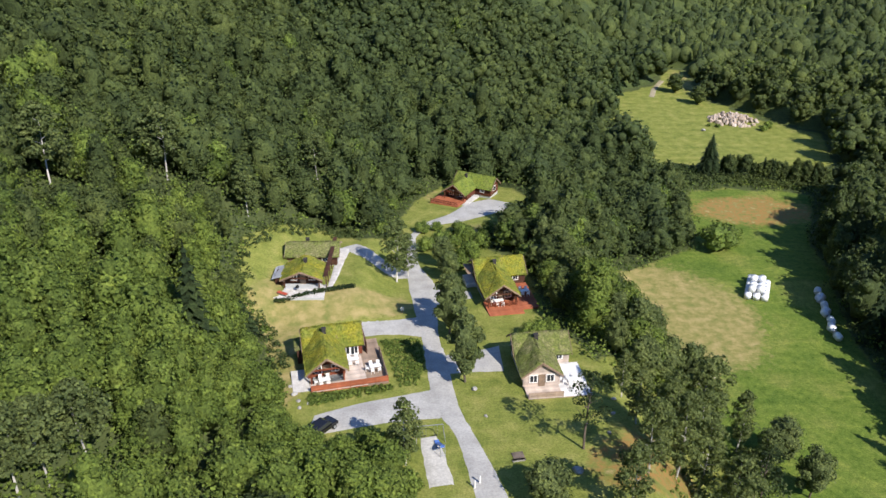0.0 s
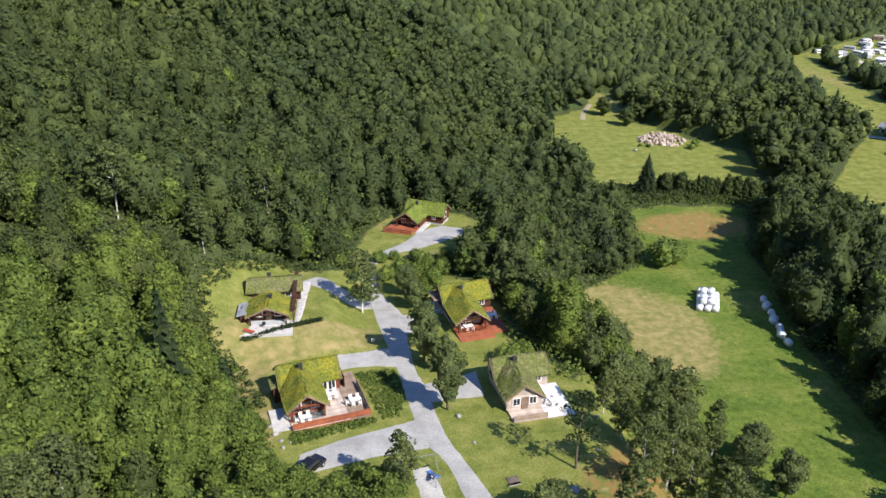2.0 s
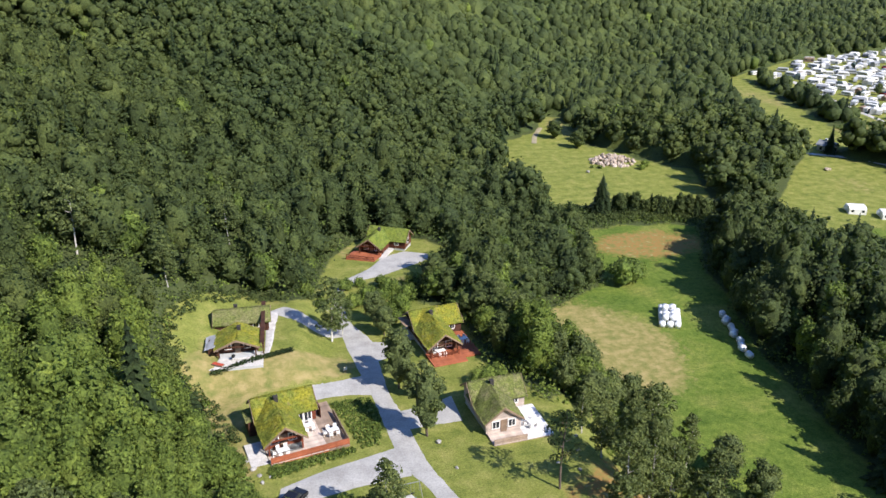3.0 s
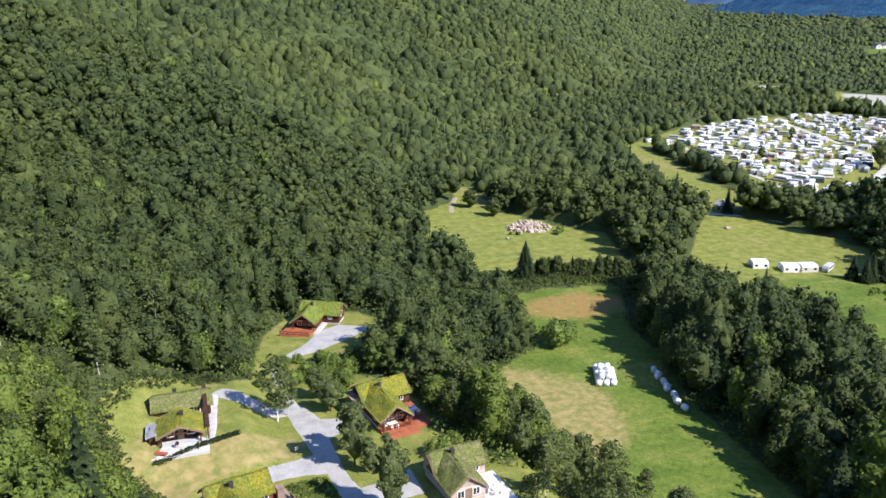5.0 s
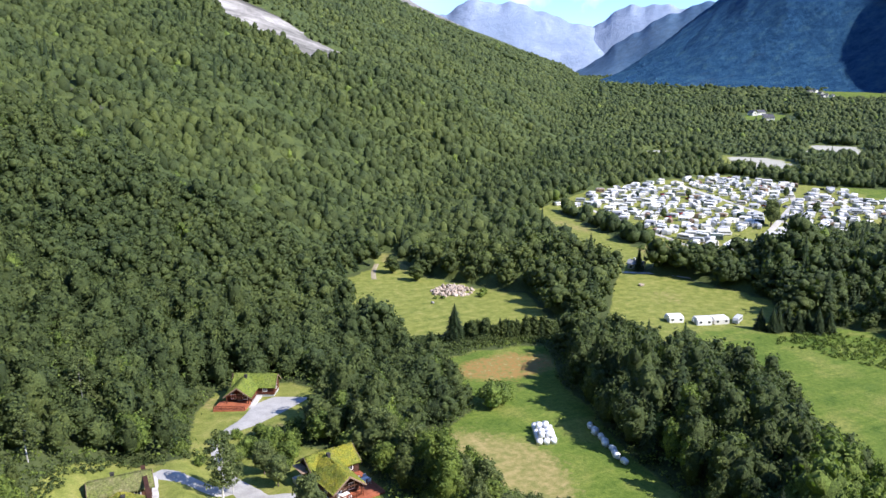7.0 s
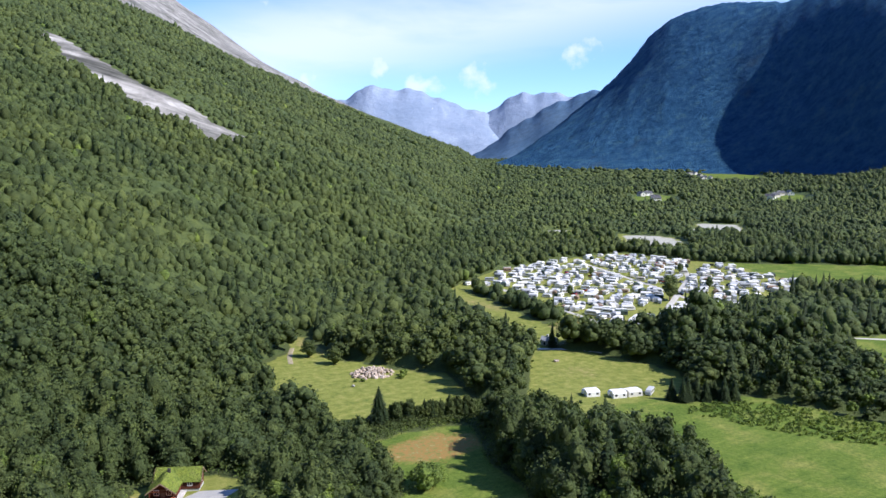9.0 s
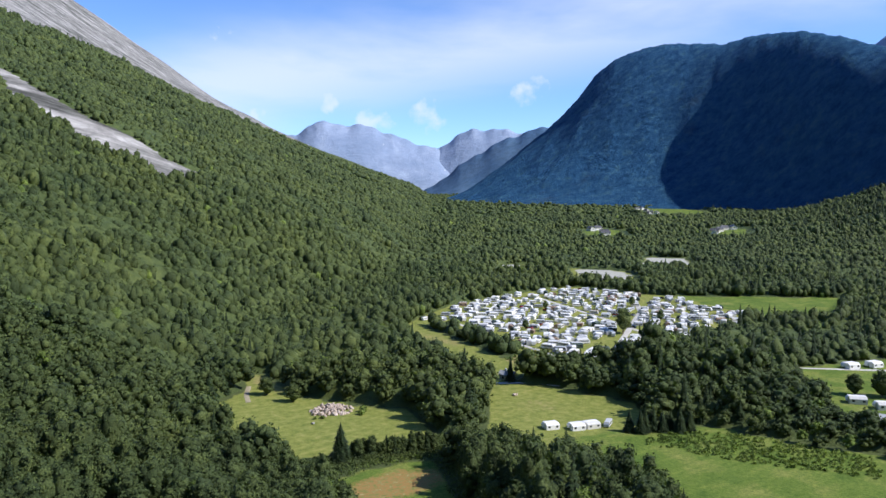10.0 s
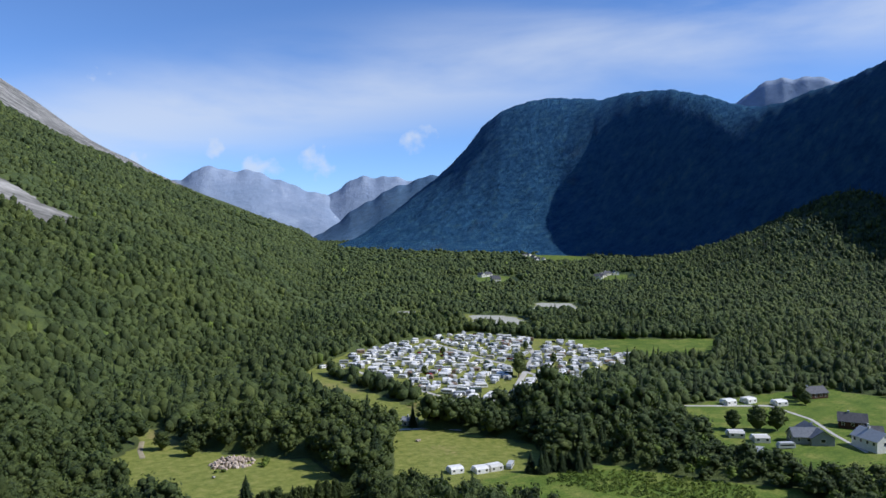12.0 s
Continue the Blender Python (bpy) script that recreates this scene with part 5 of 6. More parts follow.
def cabin(x, y, yaw, w, l, wing, eave, rise, sod, wall, label, z=None, seed=0, deck_spec=(), recess=1.6, glazed=False):
    """A T-plan log cabin: main block with its gable to the front, wing = (x0, x1, y0, y1) behind at the side."""
    front = Vector((x, y, 0)) + Matrix.Rotation(radians(yaw), 3, 'Z') @ Vector((0, -l / 2 - 1.5, 0))
    zz = max(float(height(x, y)), float(height(front.x, front.y)) - .05)
    DECK_LEVEL[x] = zz
    t = empty("cabin", pose(x, y, zz, 0, 0, yaw), label, "cabin", "cabins with turf roofs")
    part("foundation", box(-w / 2 + .05, w / 2 - .05, -l / 2 + .05, l / 2 - .05, -1.2, .25), PALEGREY, t, "pale concrete foundation")
    gable_wall("gable_wall", w, -l / 2 + recess, .18, eave, rise, wall, t, .2)
    if not wing:
        gable_wall("gable_wall", w, l / 2 - .18, .18, eave, rise, wall, t, .2)
    for sx in (-1, 1):
        part("side_wall", box(sx * (w / 2 - .09) - .09, sx * (w / 2 - .09) + .09, -l / 2 + recess + .19, l / 2 - .19, .2, eave), wall, t)
        log_rows(t, sx * w / 2, 0, -l / 2 + recess + .1, l / 2, .25, eave, wall, "y")
    log_rows(t, -w / 2, w / 2, -l / 2 + recess + .02, 0, .25, eave, wall, "x")
    # porch posts under the gable
    for sx in (-1, 1):
        part("porch_post", box(sx * (w / 2 - .15) - .1, sx * (w / 2 - .15) + .1, -l / 2 + .05, -l / 2 + .25, .2, eave), wall, t)
    part("tie_beam", box(-w / 2, w / 2, -l / 2 + .05, -l / 2 + .23, eave - .12, eave + .08), wall, t)
    far_end = (wing[2] + wing[3]) / 2 if wing else l / 2 + .5
    gable_roof(t, w, -l / 2 - .35, far_end, eave, rise, .55, sod, seed)
    part("ridge_log", tube((0, -l / 2 - .5, eave + rise - .06), (0, far_end + .05, eave + rise - .06), .10, .10), BARGE, t)
    yw = -l / 2 + recess
    window(t, -w * .25, yw - .16, 1.0, 1.0, 1.1)
    window(t, w * .25, yw - .16, 1.0, 1.0, 1.1)
    door = part("door", box(-.45, .45, yw - .2, yw - .14, .25, 2.2), BARGE, t, "brown plank door")
    part("door_handle", box(.30, .36, yw - .25, yw - .2, 1.15, 1.2), STEEL, door)
    for k in (-.25, .2):
        window(t, -w / 2 - .13, l * k, 1.05, .9, 1.0, "x")
    # chimney with a cap
    ch = part("chimney", box(.05, .6, l * .12 - .3, l * .12 + .3, eave + .4, eave + rise + .7), CHIMNEY, t, "dark slate-clad chimney")
    part("chimney_cap", box(0, .65, l * .12 - .35, l * .12 + .35, eave + rise + .7, eave + rise + .77), CHIMNEY, ch)
    if wing:
        a, b, c, d = wing
        ww = d - c
        part("foundation", box(a, b - .05, c + .05, d - .05, -1.2, .25), PALEGREY, t, "pale concrete foundation")
        for yy in (c, d):
            part("side_wall", box(a, b - .19, yy - (.0 if yy == c else .18), yy + (.18 if yy == c else 0), .2, eave), wall, t)
        log_rows(t, a, b, c, 0, .25, eave, wall, "x")
        right = b > 0
        gable_wall("gable_wall", ww, (b - .18) if right else a, .18, eave, rise * .97, wall, t, .2, "x", (c + d) / 2)
        gable_wall("gable_wall", ww, -w / 2 - .02 if right else w / 2 - .16, .18, eave, rise * .97, wall, t, .2, "x", (c + d) / 2)
        e0, e1 = (-w / 2 - .6, b + .5) if right else (a - .5, w / 2 + .6)
        gable_roof(t, ww, e0, e1, eave, rise * .97, .5, sod, seed + 7, "x", (c + d) / 2)
        window(t, b + .02 if right else a - .02, (c + d) / 2, 1.05, 1.2, 1.1, "x", None, 1 if right else -1)
        if glazed:
            for x in (w / 2 + .85, w / 2 + 2.05):
                window(t, x, c - .15, .35, 1.0, 1.75)
        else:
            window(t, (w / 2 + b) / 2 if right else (a - w / 2) / 2, c - .14, 1.05, .9, 1.0)
    for dx0, dx1, dy0, dy1, dz, dm, sk in deck_spec:
        deck(t, dx0, dx1, dy0, dy1, dz, dm, sk)
    return t


def build_cabins():
    b = cabin(-17.5, 92.2, 14, 4.8, 10.5, (2.4, 5.4, .7, 5.2), 2.35, 1.9, SOD, WALL_RED, "red-brown log cabin with bright mossy turf roof and wide deck", None, 3,
              [(-2.5, 2.6, -7.05, -3.7, .25, DECK_PALE, DECK_RED), (2.61, 5.3, -7.05, .55, .25, DECK_PALE, DECK_RED), (5.31, 8.2, -7.05, 4.2, .25, DECK_BROWN, BARGE)], glazed=True)
    railing(b, (-2.4, -6.95), (8.1, -6.95), .25, DECK_RED, .9, 7, True)
    railing(b, (8.1, -6.85), (8.1, .6), .25, BARGE, .9, 5, True)
    part("lean_to", box(-3.7, -2.42, 1.2, 4.2, -.8, 1.9), WALL, b, "dark wooden lean-to shed")
    sod_slope("lean_to_roof", (-4.0, 1.0, 1.85), (-4.0, 4.4, 1.85), (-2.4, 4.4, 2.2), (-2.4, 1.0, 2.2), .12, SOD_OLD, b, 12)
    part("patio", box(-4.9, -2.55, -6.4, -1.2, -.45, .10, .02), DECK_MAT_STONE, b, "pale paved patio beside the deck")
    for y in (1.4, 3.6):
        part("screen", box(6.2, 6.32, y - .9, y + .9, .25, 2.0), WALL, b, "dark timber wind screen")
    c = cabin(8.3, 117.1, 11, 5.0, 12.2, (2.5, 5.6, 1.0, 6.4), 2.35, 1.9, SOD, WALL, "dark log cabin with mossy turf roof and red deck", None, 21,
              [(-2.9, 3.0, -9.0, -4.4, .3, DECK_RED, DECK_RED), (3.01, 6.0, -7.6, .9, .3, DECK_RED, DECK_RED)])
    railing(c, (-2.5, -6.5), (2.4, -6.5), .3, WALL_RED, .9, 5)
    part("side_porch", box(-4.3, -2.52, 2.6, 6.0, -.8, .1), PALEGREY, c, "small pale side porch")
    part("porch_roof", box(-4.2, -2.52, 2.4, 6.1, 2.12, 2.24, .02), BARGE, c)
    d = cabin(12.55, 91.1, 7, 4.7, 9.5, (2.35, 4.9, .3, 4.9), 2.3, 1.8, SOD_OLD, WALL_GREY, "greyed timber cabin with brownish turf roof and pale deck", None, 40,
              [(-2.4, 2.4, -7.5, -3.6, .3, DECK_PALE, WALL_PALE), (2.41, 6.4, -7.5, .2, .3, WHITE_DECK, WALL_PALE)], recess=.1)
    railing(d, (-2.3, -7.4), (2.4, -7.4), .3, WALL_PALE, .8, 5, True)
    a = cabin(-24.0, 114.5, 1, 6.0, 5.4, None, 2.0, 1.3, SOD, WALL, "dark log cabin wing with mossy turf roof beside a stone terrace", None, 60, [(-4.3, 4.0, -5.6, -1.2, .06, DECK_MAT_STONE, PALEGREY)])
    a2 = cabin(-23.8, 124.3, 92, 5.0, 8.8, None, 2.2, 1.25, SOD_OLD, WALL, "long dark log cabin with grassy turf roof against the slope", None, 80, recess=.3)
    part("lean_to", box(-4.6, -3.1, -1.6, 2.2, -.6, 1.7), WALL, a, "dark wooden lean-to shed")
    sod_slope("lean_to_roof", (-5.1, -1.9, 1.5), (-5.1, 2.5, 1.5), (-3.1, 2.5, 1.95), (-3.1, -1.9, 1.95), .1, CANVAS, a, 14)
    for y in (-2.0, .4, 2.8, 5.2, 7.6, 10.0, 12.2):
        part("gallery_post", box(3.9, 4.06, y - .08, y + .08, -.4, 2.05), WALL, a)
        part("brace", tube((3.98, y, 1.35), (3.98, y + .6, 2.05), .05, .05, 6), WALL, a)
    part("gallery_beam", box(3.88, 4.08, -2.2, 12.4, 2.06, 2.22), WALL, a)
    part("gallery_roof", box(3.6, 4.3, -2.4, 12.6, 2.23, 2.30, .02), WALL, a, "narrow dark boarded gallery roof")
    tcab = cabin(3.9, 170.6, -27, 5.2, 9.6, (2.6, 6.6, 1.2, 5.8), 2.3, 1.9, SOD_GREEN, WALL_DARKRED, "red-brown log cabin with green turf roof above the lane", None, 100,
                 [(-4.4, 2.6, -8.2, -3.4, .5, DECK_RED, DECK_RED)])
    railing(tcab, (-4.3, -8.1), (2.5, -8.1), .5, WALL_RED, .8, 5)
    part("side_path", box(2.7, 3.9, -7.6, 1.0, -.3, .14, .02), DECK_MAT_STONE, tcab, "pale concrete path along the wall")
    ribbon("cabin_terrace", "-20.4,130 -20.2,124 -19.9,117 -20.0,111", "-17.8,130 -18.2,124 -18.5,117 -19.2,111.4", DECK_MAT_STONE, "pale stone path beside the twin cabin", "path", .10)


DECK_BROWN = material("brown_worn_deck", wood_like((0.24, 0.17, 0.125), (0.38, 0.29, 0.22)))
WALL_DARKRED = material("dark_red_logs", wood_like((0.075, 0.026, 0.015), (0.15, 0.048, 0.024)))
WALL_GREY = material("silvered_timber", wood_like((0.44, 0.36, 0.31), (0.60, 0.51, 0.45)))
CHIMNEY = material("sooty_chimney", stone_like((0.03, 0.03, 0.03), (0.05, 0.045, 0.04), (0.07, 0.065, 0.06), 2.0, 8.0))
WHITE_DECK = material("bleached_deck", wood_like((0.66, 0.64, 0.62), (0.80, 0.79, 0.77)))
DECK_MAT_STONE = material("pale_stone_slabs", stone_like((0.44, 0.41, 0.38), (0.56, 0.53, 0.50), (0.66, 0.63, 0.60), 0.9, 5.0))
build_cabins()


# ---- things round the cabins ----
def rounded(bm, offset, segments=2):
    bmesh.ops.bevel(bm, geom=list(bm.edges), offset=offset, segments=segments, affect="EDGES")
    return bm


def garden_chair(m):
    t = empty("garden_chair", m, "white plastic garden chair on the deck", "chair", "chairs on the decks")
    part("seat", box(-.25, .25, -.25, .25, .42, .47, .01), WHITE, t)
    part("backrest", box(-.25, .25, .21, .26, .48, .95, .01), WHITE, t)
    for x in (-.21, .21):
        for y in (-.21, .21):
            part("leg", box(x - .025, x + .025, y - .025, y + .025, 0, .42), WHITE, t)
        part("armrest", box(x - .03, x + .03, -.22, .20, .64, .67), WHITE, t)
    return t


def garden_table(m):
    t = empty("garden_table", m, "white garden table on the deck", "table", "tables on the decks")
    part("tabletop", box(-.8, .8, -.45, .45, .70, .74, .01), WHITE, t)
    for x in (-.7, .7):
        for y in (-.36, .36):
            part("leg", box(x - .03, x + .03, y - .03, y + .03, 0, .70), WHITE, t)
    return t


def at_cabin(cx, cy, yaw, x, y, z, turn=0):
    return pose(cx, cy, DECK_LEVEL[cx], 0, 0, yaw) @ pose(x, y, z, 0, 0, turn)


def build_furniture():
    chair, table = garden_chair(pose(0, 0, -300)), garden_table(pose(0, 0, -300))
    decks = (((-17.5, 92.2, 14, .25), ((-.5, -5.4), (6.8, -3.8), (4.0, -1.4))), ((8.3, 117.1, 11, .3), ((-.5, -5.5), (4.6, -3.0))), ((12.55, 91.1, 7, .3), ((4.4, -4.6),)))
    for (cx, cy, yaw, z), spots in decks:
        for x, y in spots:
            copy_thing(table, at_cabin(cx, cy, yaw, x, y, z, 8))
            for dx, dy, turn in ((-.5, -.75, 180), (.5, -.75, 170), (-.5, .75, 5), (.5, .75, -8), (-1.15, 0, 92)):
                copy_thing(chair, at_cabin(cx, cy, yaw, x + dx, y + dy, z, turn))
    for o in (chair, table):
        remove_thing(o)
    cx, cy = -24.0, 114.5
    s = empty("sun_lounger", at_cabin(cx, cy, 1, -2.9, -4.6, .07, 60), "red cushioned sun lounger on the terrace", "lounger")
    part("frame", box(-.35, .35, -.95, .95, .22, .30, .01), BARGE, s)
    part("cushion", box(-.33, .33, -.9, .4, .31, .40, .03), RED, s, "red cushion")
    part("backrest", box(-.33, .33, .42, .95, .34, .44, .03), RED, s)
    for x in (-.3, .3):
        for y in (-.8, .8):
            part("leg", box(x - .03, x + .03, y - .03, y + .03, 0, .22), BARGE, s)
    g = empty("barbecue", at_cabin(cx, cy, 1, -.6, -3.4, .07), "black kettle barbecue on the terrace", "barbecue")
    bm = bmesh.new()
    bmesh.ops.create_uvsphere(bm, u_segments=12, v_segments=8, radius=.3, matrix=Matrix.Translation((0, 0, .85)))
    part("kettle", bm, RUBBER, g)
    for a in (0, 2.09, 4.19):
        part("leg", tube((.12 * math.cos(a), .12 * math.sin(a), .6), (.3 * math.cos(a), .3 * math.sin(a), 0), .02, .02, 6), STEEL, g)


build_furniture()


def car(m, paint, label):
    """A parked estate car: lower body, glasshouse, wheels, lamps."""
    t = empty("car", m, label, "car")
    bm = prism([(-2.2, .35), (-2.15, .85), (-1.3, .98), (2.0, 1.0), (2.25, .8), (2.25, .35)], -.9, .9)
    bmesh.ops.transform(bm, matrix=Matrix.Rotation(radians(90), 4, "Z"), verts=bm.verts)
    part("body", rounded(bm, .07), paint, t)
    bm = prism([(-1.25, .98), (-.55, 1.52), (1.5, 1.54), (2.05, 1.0)], -.78, .78)
    bmesh.ops.transform(bm, matrix=Matrix.Rotation(radians(90), 4, "Z"), verts=bm.verts)
    part("windows", rounded(bm, .05), GLASS, t, "dark tinted windows")
    part("roof", box(-.72, .72, -.5, 1.48, 1.52, 1.58, .03), paint, t)
    for x in (-.88, .88):
        for y in (-1.4, 1.35):
            w = part("wheel", tube((x - .1, y, .33), (x + .1, y, .33), .33, .33, 14), RUBBER, t)
            part("rim", tube((x - .11, y, .33), (x + .11, y, .33), .2, .2, 10), STEEL, w)
    for x in (-.62, .62):
        part("headlight", box(x - .2, x + .2, -2.24, -2.17, .62, .76, .02), WHITE, t)
        part("tail_light", box(x - .2, x + .2, 2.24, 2.28, .66, .82, .02), RED, t)
    return t


car(pose(-15.5, 76.0, float(height(-15.5, 76.0)) + .08, 0, 0, 143), CARBLACK, "black estate car parked on the gravel")


def build_playground():
    z = float(height(-1.3, 75))
    t = empty("swing_set", pose(-1.9, 74.6, z + .1, 0, 0, 8), "galvanised swing frame on the sand", "swing")
    part("crossbar", tube((-1.6, 0, 2.1), (1.6, 0, 2.1), .05, .05, 8), STEEL, t)
    for x in (-1.6, 1.6):
        for y in (-.8, .8):
            part("leg", tube((x, 0, 2.1), (x * 1.12, y, 0), .045, .045, 8), STEEL, t)
    for x in (-.7, .7):
        s = part("swing_seat", box(x - .22, x + .22, -.1, .1, .5, .55, .01), RUBBER, t)
        for k in (-.2, .2):
            part("chain", tube((x + k, 0, .55), (x + k, 0, 2.08), .012, .012, 5), STEEL, s)
    s = empty("slide", pose(-.7, 72.6, z + .1, 0, 0, 195), "blue plastic slide with steel ladder", "slide")
    bm = prism([(-1.6, .25), (-1.1, .28), (1.0, 1.55), (1.35, 1.55), (1.35, 1.48), (1.0, 1.47), (-1.05, .2), (-1.6, .17)], -.28, .28)
    bmesh.ops.transform(bm, matrix=Matrix.Rotation(radians(90), 4, "Z"), verts=bm.verts)
    part("chute", bm, BLUE, s)
    for x in (-.3, .3):
        part("ladder_rail", tube((x, 1.3, 1.9), (x, 1.75, 0), .035, .035, 6), STEEL, s)
        part("side_wall", box(x - .02, x + .02, -.9, 1.0, .0, .2, m=Matrix.Translation((0, .0, .35)) @ Matrix.Rotation(radians(31), 4, "X")), BLUE, s)
    for k in range(5):
        part("rung", tube((-.3, 1.68 - k * .08, .3 + k * .3), (.3, 1.68 - k * .08, .3 + k * .3), .02, .02, 6), STEEL, s)
    for x, y in ((3.3, 65.6), (3.9, 66.4)):
        b = empty("white_post", pose(x, y, float(height(x, y)) - .02), "white painted bollard at the lane edge", "bollard", "bollards")
        part("shaft", tube((0, 0, 0), (0, 0, 1.1), .12, .11, 10), WHITE, b)
        part("cap", tube((0, 0, 1.1), (0, 0, 1.18), .14, .05, 10), PALEGREY, b)
    p = empty("sign_post", pose(-7.2, 108.9, float(height(-7.2, 108.9)) - .02, 0, 0, 20), "small pale yellow sign board at the lane", "sign")
    part("post", box(-.05, .05, -.05, .05, 0, 1.0), BARGE, p)
    part("board", box(-.28, .28, -.09, -.05, .55, 1.15, .01), CREAM, p, "pale yellow board")
    f = empty("fire_pit", pose(8.7, 71.3, float(height(8.7, 71.3)), 0, 0, 12), "square fire pit with pale stone rim in the lawn", "fire pit")
    for a in (0, 90, 180, 270):
        part("rim", box(-.98, .62, -.98, -.62, -.1, .30, .03, Matrix.Rotation(radians(a), 4, "Z")), SAND, f)
    part("ash_bed", box(-.7, .7, -.7, .7, -.1, .1), TRUNK, f, "brown ash and charred wood")


build_playground()


def boulder_mesh(seed, mat):
    r = np.random.default_rng(seed)
    v, f = ICO2[0].copy(), ICO2[1]
    q = r.normal(size=(6, 3))
    for d in q:
        d = d / np.linalg.norm(d)
        s = v @ d
        v -= np.outer(np.maximum(s - r.uniform(.55, .8), 0), d)
    return np_mesh("boulder", v * [1, .8, .62], f, [mat])


BOULDERS = [boulder_mesh(k, ROCKMAT) for k in range(4)]
RUBBLE = material("pinkish_rubble", stone_like((0.30, 0.23, 0.18), (0.45, 0.36, 0.29), (0.60, 0.52, 0.45), 0.5, 3.0, 0.4, 0.06))
RUBBLE_MESH = [boulder_mesh(k + 20, RUBBLE) for k in range(4)]


def build_rocks():
    for k, p in enumerate(poly("15.3,68.5,.75 3.9,85.9,.55 5.2,79.5,.3 21.8,80.2,.35 18.2,78,.3 20.5,76,.35 22.5,83.6,.4 -3,62.6,.5 -3.6,64,.4 -19.6,82.8,.4 -20.4,84.4,.5 -19.2,81.2,.35 -18.2,82.2,.3 -21.4,86.4,.4")):
        b = tagged(new("boulder", BOULDERS[k % 4]), "grey boulder lying in the grass", "rock", "boulders in the yard")
        b.matrix_world = pose(p[0], p[1], float(height(p[0], p[1])) + p[2] * .25, 0, 0, k * 57) @ Matrix.Diagonal((p[2], p[2], p[2], 1))
    pile = empty("stone_pile", pose(166.7, 231.1, float(height(166.7, 231.1))), "small pile of pinkish stones in the field", "stone pile")
    for k in range(9):
        b = new("boulder", RUBBLE_MESH[k % 4])
        b.parent = pile
        b.matrix_basis = pose(1.6 * math.cos(k * 2.4) * (k / 9), .9 * math.sin(k * 2.4) * (k / 9), .25 + .35 * (1 - k / 9), k * 30, k * 50, k * 70) @ Matrix.Scale(.55, 4)
    p = tagged(new("boulder", BOULDERS[1]), "pale boulder lying in the mown meadow", "rock")
    p.matrix_world = pose(84.2, 244.3, float(height(84.2, 244.3)) + .3, 0, 0, 40) @ Matrix.Scale(.9, 4)
    heap = empty("rubble_heap", pose(97.5, 255, float(height(97.5, 255))), "heap of pinkish broken rock and spoil in the field", "rubble heap")
    r = np.random.default_rng(9)
    for k in range(150):
        a, q = r.uniform(0, 6.28), r.uniform(0, 1) ** .6
        x, y = 8.5 * q * math.cos(a), 6.5 * q * math.sin(a)
        z = (2.6 * (1 - q) + .9 * math.exp(-((x + 3) ** 2 + (y - 2) ** 2) / 6)) * r.uniform(.7, 1)
        s = r.uniform(.45, 1.25)
        b = new("boulder", RUBBLE_MESH[k % 4])
        b.parent = heap
        b.matrix_basis = pose(x, y, z, r.uniform(0, 90), r.uniform(0, 90), r.uniform(0, 360)) @ Matrix.Diagonal((s, s, s, 1))


build_rocks()


def build_bales():
    bm = bmesh.new()
    bmesh.ops.create_cone(bm, cap_ends=True, segments=18, radius1=.72, radius2=.72, depth=1.35)
    rounded(bm, .10, 2)
    me = bpy.data.meshes.new("bale")
    bm.to_mesh(me); bm.free()
    me.materials.append(WRAP)
    for p in me.polygons:
        p.use_smooth = True
    def bale(x, y, level, tilt, yaw, label, group):
        b = tagged(new("hay_bale", me), label, "hay bale", group)
        b.matrix_world = pose(x, y, float(height(x, y)) + (.70 if tilt else .66) + level * 1.33, 0, tilt, yaw)
    stack = "white wrapped round hay bale in the stack on the meadow"
    for k in range(6):
        x, y = 61.0 + k * .62, 135.6 + k * 1.42
        bale(x, y, 0, 0, 0, stack, "stacked hay bales")
        bale(x + 1.55, y - .5, 0, 0, 0, stack, "stacked hay bales")
        if k < 5:
            bale(x + 3.1, y - .9, 0, 0, 0, stack, "stacked hay bales")
        if k in (0, 1, 3):
            bale(x + .8, y + .4, 1, 0, 0, stack, "stacked hay bales")
            bale(x + 2.4, y + .1, 1, 0, 0, stack, "stacked hay bales")
    for k in range(10):
        bale(75.9 - k * .42 + .25 * math.sin(k * 2.3), 137.5 - k * 1.85 + .5 * math.sin(k * 4.1), 0, 90, 60 + (k * 37) % 50, "white wrapped round hay bale lying at the wood's edge", "row of hay bales")


build_bales()


# ---- caravan site ----
DARKTENT = material("dark_green_tent", plain_like((0.05, 0.075, 0.06), 0.7))
def caravan(m, body_mat, awning_mat, length, awning, label):
    t = empty("caravan", m, label, "caravan", "caravans on the site")
    h = length / 2
    bm = prism([(-h, .55), (-h + .1, 1.6), (-h + .7, 2.55), (h - .35, 2.6), (h, 2.2), (h, .5), (h - .5, .38), (-h + .5, .38)], -1.15, 1.15)
    part("body", rounded(bm, .06, 1), body_mat, t)
    part("window_band", box(-h + .8, h - .6, -1.17, 1.17, 1.35, 1.9), GLASS, t, "dark window band")
    for y in (-1.0, 1.0):
        part("wheel", tube((0, y - .1, .34), (0, y + .1, .34), .34, .34, 10), RUBBER, t)
    if awning:
        a = prism([(1.16, .02), (3.9, .02), (3.9, 2.0), (2.6, 2.75), (1.16, 2.5)], -h * .85, h * .85)
        bmesh.ops.transform(a, matrix=Matrix.Rotation(radians(-90), 4, "Z"), verts=a.verts)
        part("awning", a, awning_mat, t, "tent awning")
        for k in (-.5, .5):
            part("awning_window", box(k * h - .5, k * h + .5, -3.93, -3.88, .9, 1.7), GLASS, t)
    return t


